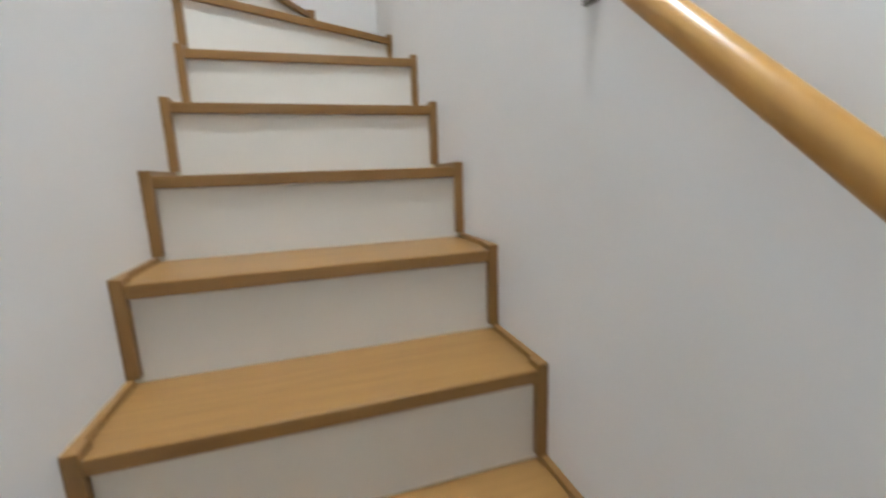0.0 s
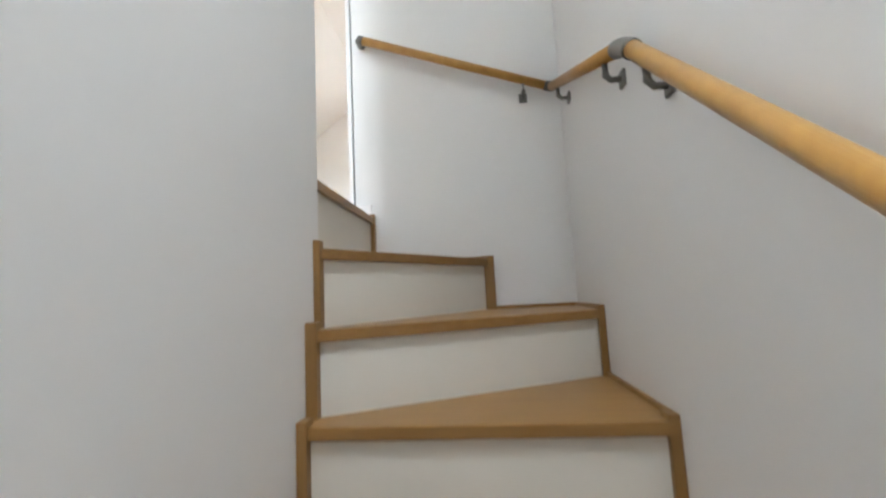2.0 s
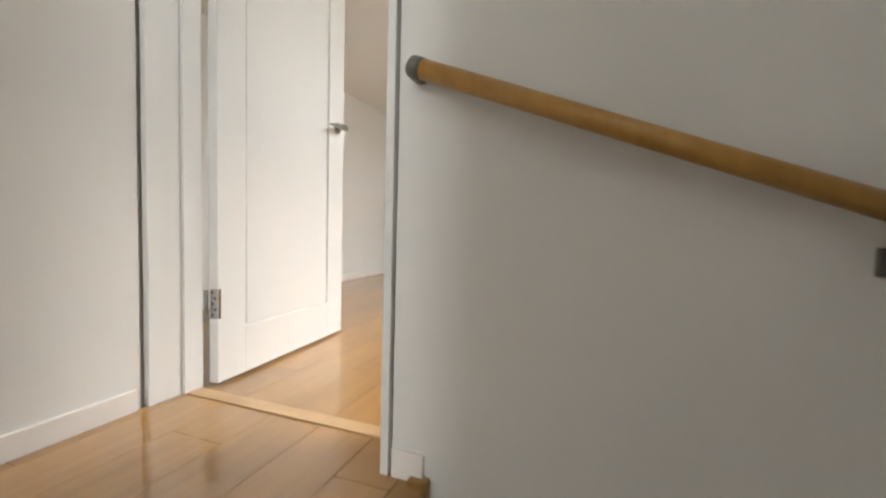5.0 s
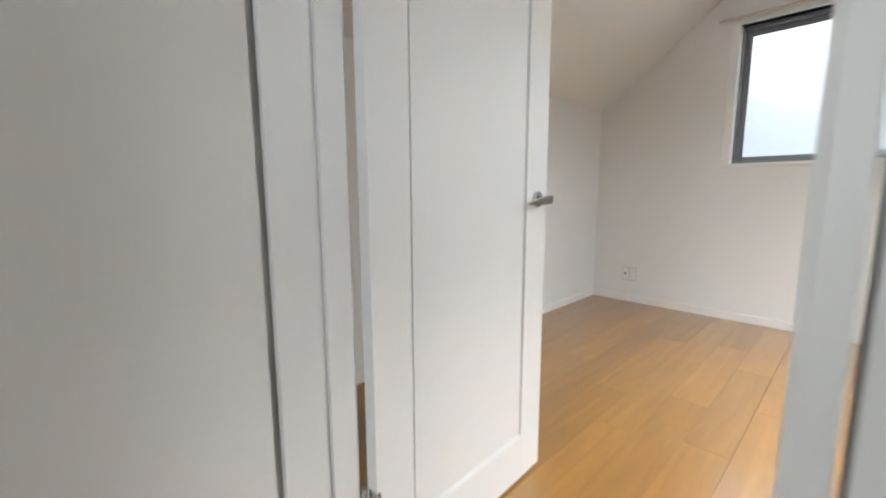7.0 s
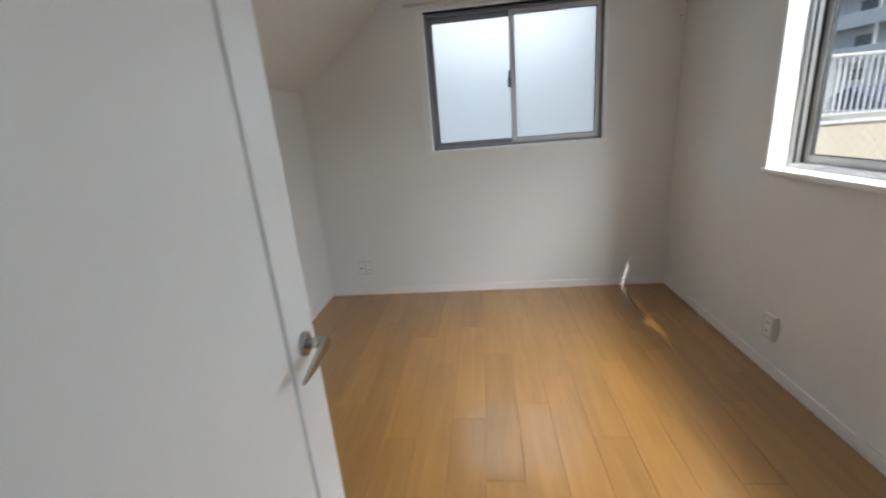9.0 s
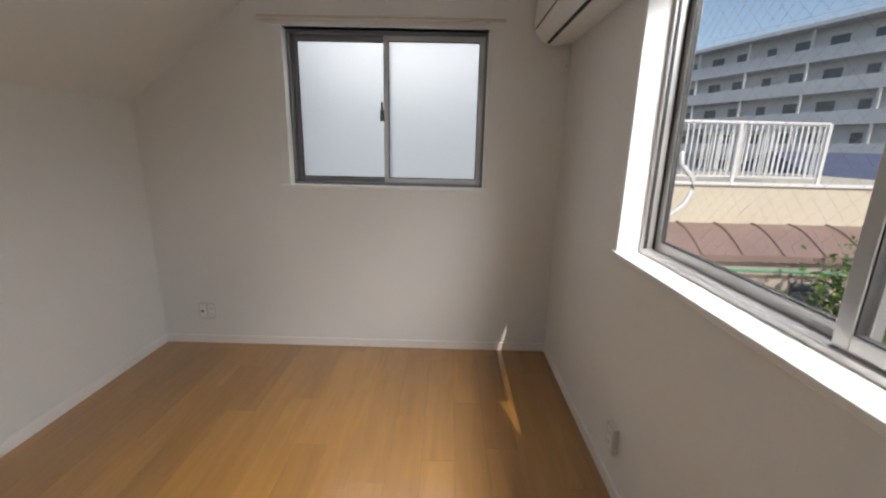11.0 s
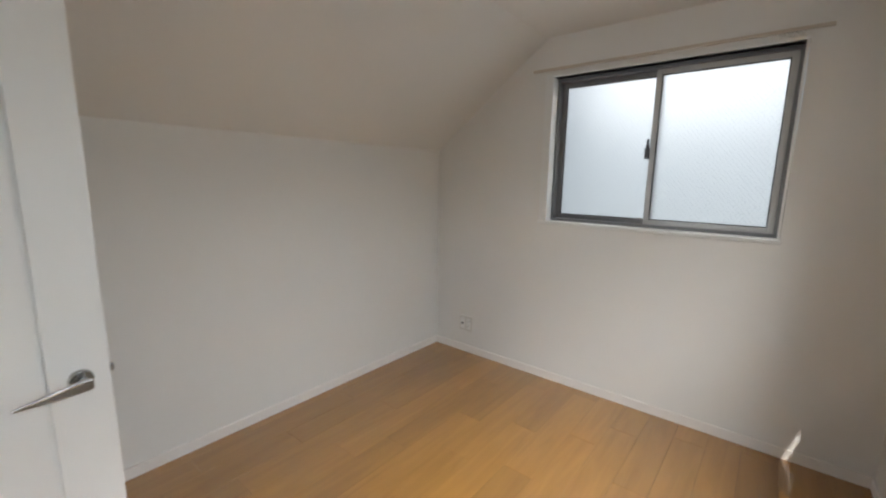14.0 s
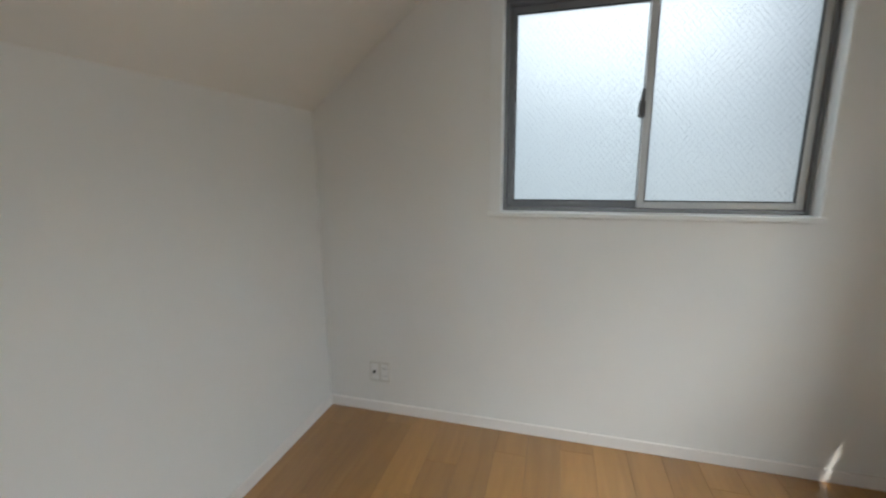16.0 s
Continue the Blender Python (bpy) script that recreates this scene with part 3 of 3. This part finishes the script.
window_e = empty("window_2", "clear wired-glass sliding window in a silver aluminium frame", "window", kind="structure")
a, b, c, d = WE
part("casing", boxes((EAST - 0.012, EAST + 0.097, a - 0.012, a + 0.012, c, d), (EAST - 0.012, EAST + 0.097, b - 0.012, b + 0.012, c, d), (EAST - 0.012, EAST + 0.097, a - 0.012, b + 0.012, d, d + 0.018), bevel=0.002), WHITE_TRIM, window_e, "white casing")
part("window_sill", boxes((EAST - 0.020, EAST + 0.097, a - 0.022, b + 0.022, c - 0.018, c + 0.006), bevel=0.003), WHITE_TRIM, window_e, "white sill board")
fa, fb, fc, fd = a + 0.012, b - 0.012, c + 0.006, d
part("window_frame", boxes((EAST + 0.080, EAST + 0.17, fa, fa + 0.02, fc, fd), (EAST + 0.080, EAST + 0.17, fb - 0.02, fb, fc, fd), (EAST + 0.080, EAST + 0.17, fa + 0.02, fb - 0.02, fc, fc + 0.02), (EAST + 0.080, EAST + 0.17, fa + 0.02, fb - 0.02, fd - 0.02, fd), bevel=0.002), ALU_LIGHT, window_e, "silver aluminium outer frame")
for f in (0.088, 0.124):
    part("track_gasket", boxes((EAST + f, EAST + f + 0.012, fb - 0.024, fb - 0.020, fc + 0.02, fd - 0.02)), RUBBER, window_e, "black gasket in the frame's groove")
mid_e = 1.41
sash(window_e, "y", mid_e - 0.02, fb - 0.02, fc + 0.02, fd - 0.02, EAST + 0.130, EAST + 0.156, 0.036, ALU_LIGHT, CLEAR)
south_sash = sash(window_e, "y", fa + 0.02, mid_e + 0.02, fc + 0.02, fd - 0.02, EAST + 0.094, EAST + 0.120, 0.038, ALU_LIGHT, CLEAR)
part("crescent_latch", boxes((EAST + 0.076, EAST + 0.094, mid_e - 0.008, mid_e + 0.010, 1.50, 1.58), bevel=0.003), ALU_DARK, south_sash, "grey crescent window latch")
# net of wires inside the panes
bm = bmesh.new()
step = 0.05
for sgn in (1, -1):
    for i in range(-22, 44):
        y_lo, z_lo = mid_e + i * step, fc + 0.06
        h0, h1 = 0.0, fd - fc - 0.12
        ya, yb = y_lo + sgn * h0, y_lo + sgn * (h1 - h0)
        pts = []
        for s in range(21):
            y, z = ya + (yb - ya) * s / 20, z_lo + h1 * s / 20
            if mid_e + 0.03 < y < fb - 0.06:
                pts.append((EAST + 0.143, y, z))
        if len(pts) > 1:
            tube([pts[0], pts[-1]], 0.0003, 3, bm)
part("wire_net", bm, WIRE, window_e, "fine diagonal safety wires in the glass")

# Hall window assumed for the light that comes up the hall.
x0, x1, y0, y1, z0, z1 = -1.6, -0.98, -3.09, -3.04, 0.9, 2.0
hall_window = empty("window_3", "unseen frosted window assumed at the end of the hall", "window", kind="structure")
part("window_frame", boxes((x0, x0 + 0.03, y0, y1, z0, z1), (x1 - 0.03, x1, y0, y1, z0, z1), (x0 + 0.03, x1 - 0.03, y0, y1, z0, z0 + 0.03), (x0 + 0.03, x1 - 0.03, y0, y1, z1 - 0.03, z1)), ALU_DARK, hall_window)
part("pane", boxes((x0 + 0.03, x1 - 0.03, y0 + 0.02, y0 + 0.025, z0 + 0.03, z1 - 0.03)), FROSTED, hall_window)
# Skylight made up to go with the stair fill lamp.
x0, x1, y0, y1 = ADDED_SKYLIGHT
skylight = empty("skylight", "added frosted skylight, out of view over the stairs", "skylight", kind="structure")
part("window_frame", boxes((x0, x0 + 0.03, y0, y1, 2.72, 2.78), (x1 - 0.03, x1, y0, y1, 2.72, 2.78), (x0 + 0.03, x1 - 0.03, y0, y0 + 0.03, 2.72, 2.78), (x0 + 0.03, x1 - 0.03, y1 - 0.03, y1, 2.72, 2.78)), ALU_DARK, skylight)
part("pane", boxes((x0 + 0.03, x1 - 0.03, y0 + 0.03, y1 - 0.03, 2.745, 2.750)), FROSTED, skylight)
part("shaft_lining", boxes((x0 - 0.01, x0, y0, y1, 2.62, 2.70), (x1, x1 + 0.01, y0, y1, 2.62, 2.70), (x0, x1, y0 - 0.01, y0, 2.62, 2.70), (x0, x1, y1, y1 + 0.01, 2.62, 2.70)), WHITE_TRIM, skylight)


# ---- curtain rail ----
rod = empty("curtain_rail", "thin beige curtain rail mounted above the frosted window", "curtain rail")
part("track", boxes((-1.752, -0.296, NORTH - 0.058, NORTH - 0.042, 2.108, 2.124), bevel=0.002), BEIGE, rod)
for x in (-1.66, -1.02, -0.40):
    part("bracket", boxes((x - 0.012, x + 0.012, NORTH - 0.060, NORTH, 2.124, 2.134), (x - 0.012, x + 0.012, NORTH - 0.004, NORTH, 2.10, 2.15), bevel=0.001), PLASTIC, rod)
for i in range(7):
    x = -0.395 - 0.015 * i
    part("runner", tube([(x, NORTH - 0.05, 2.108), (x, NORTH - 0.05, 2.094), (x + 0.004, NORTH - 0.05, 2.086)], 0.006, 8), PLASTIC, rod)


# ---- air conditioner ----
ac = empty("air_conditioner", "white wall-mounted air conditioner in the room corner", "air conditioner")


def ac_body():
    prof = [(0, 2.005), (-0.12, 1.985), (-0.185, 2.005), (-0.232, 2.06), (-0.238, 2.13), (-0.225, 2.262), (-0.205, 2.282), (0, 2.282)]
    bm = bmesh.new()
    y0, y1 = 2.46, 3.265
    p = [bm.verts.new((EAST + x, y0, z)) for x, z in prof]
    q = [bm.verts.new((EAST + x, y1, z)) for x, z in prof]
    bm.faces.new(p)
    bm.faces.new(q[::-1])
    n = len(prof)
    for i in range(n):
        bm.faces.new((p[i], q[i], q[(i + 1) % n], p[(i + 1) % n]))
    bmesh.ops.bevel(bm, geom=list(bm.edges), offset=0.006, segments=2, affect="EDGES", profile=0.5)
    return bm


part("body", ac_body(), PLASTIC, ac)


def ac_strip(x0, z0, x1, z1, t):
    bm = bmesh.new()
    d = Vector((x1 - x0, 0, z1 - z0)).normalized()
    n = Vector((-d.z, 0, d.x)) * t
    vs = []
    for y in (2.50, 3.225):
        for p in ((x0, z0), (x1, z1)):
            for k in (-1, 1):
                vs.append(bm.verts.new(Vector((EAST + p[0], y, p[1])) + k * n))
    bmesh.ops.convex_hull(bm, input=vs)
    return bm


part("air_slot", ac_strip(-0.150, 1.9935, -0.166, 1.998, 0.002), DARK, ac, "dark narrow air outlet slot")
part("panel_joint", ac_strip(-0.2335, 2.066, -0.2345, 2.072, 0.003), GAP, ac, "thin dark joint of the front panel")
part("louver", ac_strip(-0.172, 1.9985, -0.228, 2.054, 0.0025), PLASTIC, ac, "white closed louver flap")
cover = empty("pipe_cover", "small beige plastic pipe cover below the air conditioner", "pipe cover")
part("plate", boxes((EAST - 0.045, EAST - 0.002, NORTH - 0.012, NORTH - 0.001, 1.86, 1.965), bevel=0.003), PLASTIC, cover)
part("screw", tube([(EAST - 0.024, NORTH - 0.014, 1.885), (EAST - 0.024, NORTH - 0.011, 1.885)], 0.004, 8), DARK, cover)


# ---- sockets ----
def socket(name, label, at, turn, width, coax, depth=0.009):
    ob = empty(name, label, "socket", at=at)
    part("plate", boxes((-width / 2, width / 2, -depth, 0, -0.06, 0.06), bevel=0.003), PLATE, ob)
    for cx in ([-width / 4, width / 4] if width > 0.1 else [0]):
        part("insert", boxes((cx - 0.022, cx + 0.022, -depth - 0.002, -depth + 0.001, -0.046, 0.046), bevel=0.001), WHITE_TRIM, ob)
    if coax:
        part("coax_jack", tube([(-width / 4, -depth, 0), (-width / 4, -depth - 0.010, 0)], 0.008, 12), DARK, ob, "dark round aerial jack")
    cx = width / 4 if width > 0.1 else 0
    for dz in (-0.022, 0.022):
        part("slot", boxes((cx - 0.0075, cx - 0.005, -depth - 0.0025, -depth - 0.001, dz - 0.006, dz + 0.006), (cx + 0.005, cx + 0.0075, -depth - 0.0025, -depth - 0.001, dz - 0.006, dz + 0.006)), DARK, ob)
    ob.rotation_euler = (0, 0, radians(turn))


socket("wall_socket", "white double wall plate with power sockets and aerial jack", (-2.280, NORTH, 0.243), 0, 0.118, True)
socket("wall_socket", "white single power socket low on the window wall", (EAST, 2.10, 0.245), -90, 0.076, False, 0.022)


# ---- outside the side window ----
GROUND = -5.6
structure("ground", boxes((-600, 900, -600, 900, GROUND - 0.3, GROUND)), ASPHALT, "grey asphalt ground between the houses", "ground")


def far_window(parent, m, w, h):
    win = part("window", boxes((-w / 2 - 0.06, w / 2 + 0.06, -0.05, 0.02, -0.06, h + 0.06)), WHITE_STEEL, parent)
    win.matrix_basis = m
    part("pane", boxes((-w / 2, w / 2, -0.07, -0.045, 0, h)), FAR_GLASS, win)


apartment = empty("apartment_building", "long white concrete apartment block with open gallery corridors", "building")
apartment.matrix_basis = pose(37.4, 32.0, GROUND, 0, 0, 109.3)
AL_, STOREY, ROOF = 52.0, 2.9, 18.6
part("wall", boxes((0, AL_, -9.0, -1.4, 0, ROOF)), FACADE, apartment, "grey-white recessed facade wall")
part("roof", boxes((-0.3, AL_ + 0.3, -9.3, 0.25, ROOF, ROOF + 0.35)), CONCRETE, apartment, "white flat roof edge")
part("roof_rail", boxes((0, AL_, -0.2, -0.15, ROOF + 1.0, ROOF + 1.05), (0, AL_, -0.2, -0.15, ROOF + 0.6, ROOF + 0.63)), WHITE_STEEL, apartment)
part("stair_tower", boxes((-1.0, 4.5, -9.0, -1.6, ROOF + 0.35, ROOF + 4.5)), FACADE, apartment, "grey concrete roof tower")
for f in range(6):
    z = ROOF - 2.9 * (f + 1)
    part("gallery", boxes((0, AL_, -1.4, 0, z - 0.18, z), (0, AL_, -0.15, 0, z, z + 1.05), bevel=0.02), CONCRETE, apartment, "white gallery parapet")
    for i in range(17):
        x = 1.5 + i * 3.0
        if i % 3 == 2:
            part("door", boxes((x - 0.45, x + 0.45, -1.42, -1.36, z, z + 2.05)), FAR_GLASS, apartment)
        else:
            far_window(apartment, pose(x, -1.4, z + 1.0, 0, 0, 180), 1.5, 1.1)
        if i % 2:
            part("gallery_post", boxes((x + 1.4, x + 1.6, -0.15, 0.0, z + 1.05, z + 2.72)), CONCRETE, apartment)

terrace = empty("terrace_house", "cream neighbouring house with a railed roof terrace", "building")
TY = 8.9
part("wall", boxes((1.5, 11.0, TY, TY + 6.0, GROUND, 0.78)), CREAM, terrace, "cream rendered parapet wall")
part("coping", boxes((1.45, 11.05, TY - 0.06, TY + 0.2, 0.78, 0.84), bevel=0.01), CONCRETE, terrace)
part("top_rail", tube([(1.6, TY + 0.08, 1.98), (6.75, TY + 0.08, 1.98)], 0.035, 8), WHITE_STEEL, terrace, "white railing top bar")
part("bottom_rail", tube([(1.6, TY + 0.08, 0.95), (6.75, TY + 0.08, 0.95)], 0.02, 8), WHITE_STEEL, terrace)
for i in range(4):
    x = 1.65 + i * 1.7
    part("post", boxes((x - 0.03, x + 0.03, TY + 0.05, TY + 0.11, 0.84, 1.98)), WHITE_STEEL, terrace)
bal = boxes((-0.011, 0.011, -0.011, 0.011, 0.95, 1.97))
bal_me = mesh_of("baluster", bal, WHITE_STEEL)
for i in range(46):
    piece("baluster", bal_me, terrace, pose(1.72 + i * 0.11, TY + 0.08, 0))
part("side_rail", boxes((6.72, 6.78, TY + 0.1, TY + 4.0, 1.95, 2.01), (6.72, 6.78, TY + 0.1, TY + 4.0, 0.93, 0.97)), WHITE_STEEL, terrace)
for i in range(26):
    piece("baluster", bal_me, terrace, pose(6.75, TY + 0.25 + i * 0.15, 0))

stair_out = empty("spiral_stair", "white steel outdoor stair with a curved handrail", "staircase")
SX, SY = 3.2, 7.7
ARC = [(0.10, 1.21), (0.33, 0.98), (0.36, 0.76), (0.26, 0.54), (-0.03, 0.28), (-0.40, 0.09), (-0.75, -0.06)]
part("handrail", tube([(SX + 0.08, SY, 1.42)] + [(SX + u, SY, v) for u, v in ARC], 0.045, 8), WHITE_STEEL, stair_out, "curved white handrail")
part("pole", tube([(SX + 0.02, SY + 0.3, GROUND), (SX + 0.02, SY + 0.3, 0.6)], 0.03, 8), WHITE_STEEL, stair_out)
part("pole", tube([(SX - 0.75, SY, GROUND), (SX - 0.75, SY, 1.45)], 0.03, 8), WHITE_STEEL, stair_out)
for i in range(8):
    x = SX - 0.68 + 0.09 * i
    part("baluster", tube([(x, SY - 0.02, -1.2 + 0.06 * i), (x, SY - 0.02, 0.05 + 0.10 * i)], 0.012, 6), WHITE_STEEL, stair_out)
for i in range(16):
    part("step", boxes((SX - 0.75, SX, SY, SY + 0.7, -3.9 + 0.2 * i, -3.86 + 0.2 * i)), WHITE_STEEL, stair_out)

shed = empty("annex", "low brown building with a curved standing-seam metal roof", "building")


def curved_roof():
    bm = bmesh.new()
    rows = []
    for i in range(9):
        s = i / 8
        y = 7.9 + 0.98 * s
        z = -0.40 + 0.42 * math.sin(s * math.pi / 2)
        rows.append([bm.verts.new((x, y, zz)) for x in (3.0, 12.0) for zz in (z, z - 0.12)])
    for p, q in zip(rows, rows[1:]):
        bm.faces.new((p[0], p[2], q[2], q[0]))
        bm.faces.new((p[1], q[1], q[3], p[3]))
    bm.faces.new((rows[0][0], rows[0][1], rows[0][3], rows[0][2]))
    return bm


part("roof", curved_roof(), ROOF_BROWN, shed, "brown curved metal roof")
for i in range(12):
    x = 3.3 + 0.75 * i
    part("seam", tube([(x, 7.9 + 0.98 * s / 8, -0.39 + 0.42 * math.sin(s / 8 * math.pi / 2)) for s in range(9)], 0.025, 6), ROOF_BROWN, shed)
part("wall", boxes((3.1, 11.9, 8.05, 8.85, GROUND, -0.48)), PANEL_BEIGE, shed, "beige panelled wall")
for i in range(7):
    x = 3.5 + 1.2 * i
    part("shutter", boxes((x, x + 0.7, 8.02, 8.05, -2.4, -0.95), *[(x, x + 0.7, 7.99, 8.02, -2.38 + 0.095 * k, -2.31 + 0.095 * k) for k in range(15)]), SHUTTER if i % 2 else FAR_GLASS, shed, "slatted shutter")
part("gutter", tube([(2.9, 7.87, -0.66), (12.1, 7.87, -0.72)], 0.028, 8), GREEN_PVC, shed, "thin green pipe")
part("pipe_clip", boxes((3.4, 3.45, 7.86, 8.06, -0.68, -0.64)), GREEN_PVC, shed)
part("pipe_clip", boxes((8.4, 8.45, 7.86, 8.06, -0.72, -0.68)), GREEN_PVC, shed)

blue = empty("blue_roofed_house", "house with a blue-grey tiled roof beyond the terrace", "building")
part("wall", boxes((11.5, 20.0, 12.0, 20.0, GROUND, -0.2)), CREAM, blue)
bm = bmesh.new()
bmesh.ops.convex_hull(bm, input=[bm.verts.new(p) for p in ((11.0, 11.5, -0.2), (20.5, 11.5, -0.2), (11.0, 20.5, -0.2), (20.5, 20.5, -0.2), (11.0, 16.0, 1.5), (20.5, 16.0, 1.5))])
part("roof", bm, ROOF_BLUE, blue, "blue-grey tiled roof")
low = empty("low_house", "low house with a grey-blue tiled roof below the window", "building")
part("wall", boxes((4.2, 9.0, 2.0, 6.0, GROUND, -2.35)), CREAM, low)
bm = bmesh.new()
bmesh.ops.convex_hull(bm, input=[bm.verts.new(p) for p in ((3.9, 1.7, -2.35), (9.3, 1.7, -2.35), (3.9, 6.3, -2.35), (9.3, 6.3, -2.35), (3.9, 4.0, -1.5), (9.3, 4.0, -1.5))])
part("roof", bm, ROOF_BLUE, low, "grey-blue tiled roof")
for i in range(14):
    x = 4.1 + 0.38 * i
    for sy in (-1, 1):
        part("roof_rib", tube([(x, 4.0, -1.49), (x, 4.0 + sy * 2.3, -2.34)], 0.03, 6), ROOF_BLUE, low)


def hedge():
    rnd = random.Random(4)
    bm = bmesh.new()
    for _ in range(1500):
        p = Vector((rnd.gauss(6.1, 0.3), rnd.gauss(6.9, 0.35), rnd.gauss(-0.9, 0.4)))
        u = Vector((rnd.uniform(-1, 1), rnd.uniform(-1, 1), rnd.uniform(-1, 1))).normalized()
        v = u.orthogonal().normalized()
        s = rnd.uniform(0.04, 0.09)
        bm.faces.new([bm.verts.new(p + u * s), bm.verts.new(p + v * s * 0.45), bm.verts.new(p - u * s), bm.verts.new(p - v * s * 0.45)])
    return bm


shrub = empty("shrub", "yellow-green leafy shrub beside the house", "shrub", at=(0, 0, 0))
part("crown", hedge(), LEAF, shrub)
part("trunk", tube([(6.1, 6.9, GROUND), (6.15, 6.85, -3.0), (6.1, 6.9, -1.0)], [0.07, 0.05, 0.02], 8), ROOF_BROWN, shrub)

# ---- floor planks ----
rnd = random.Random(11)
PW = 0.1525
plank_meshes = {}


def plank(parent, x0, x1, y0, y1):
    if x1 - x0 < 0.01 or y1 - y0 < 0.02:
        return
    key = (round(x1 - x0, 3), round(y1 - y0, 3))
    if key not in plank_meshes:
        w, l = key[0] - 0.0005, key[1] - 0.0005
        bm = bmesh.new()
        lo = [bm.verts.new((sx * w / 2, sy * l / 2, -0.012)) for sx, sy in ((-1, -1), (1, -1), (1, 1), (-1, 1))]
        mi = [bm.verts.new((sx * w / 2, sy * l / 2, -0.0012)) for sx, sy in ((-1, -1), (1, -1), (1, 1), (-1, 1))]
        hi = [bm.verts.new((sx * (w / 2 - 0.0005), sy * (l / 2 - 0.0005), 0)) for sx, sy in ((-1, -1), (1, -1), (1, 1), (-1, 1))]
        for p, q in ((lo, mi), (mi, hi)):
            for i in range(4):
                bm.faces.new((p[i], p[(i + 1) % 4], q[(i + 1) % 4], q[i]))
        bm.faces.new(hi)
        plank_meshes[key] = mesh_of("plank", bm, PLANK)
    piece("plank", plank_meshes[key], parent, pose((x0 + x1) / 2, (y0 + y1) / 2, 0))


def lay(parent, x0, x1, y0, y1, base, offsets, length):
    i = math.floor((x0 - base) / PW)
    while base + i * PW < x1:
        a, b = max(x0, base + i * PW), min(x1, base + (i + 1) * PW)
        y = y0 - length + offsets[i % len(offsets)]
        while y < y1:
            plank(parent, a, b, max(y0, y), min(y1, y + length))
            y += length
        i += 1


lay(subfloor, WEST, EAST, 0.160, NORTH, -1.311, (0.33, 0.79, 0.10, 0.56, 0.24, 0.68), 0.91)
lay(hall_floor, HALL_WEST, LANDING_EDGE - 0.06, CORE_END, 0.112, -1.311, (0.40, 0.12, 0.62), 0.91)
lay(hall_floor, HALL_WEST, -0.92, -3.0, CORE_END, -1.311, (0.2, 0.7, 0.45), 0.91)
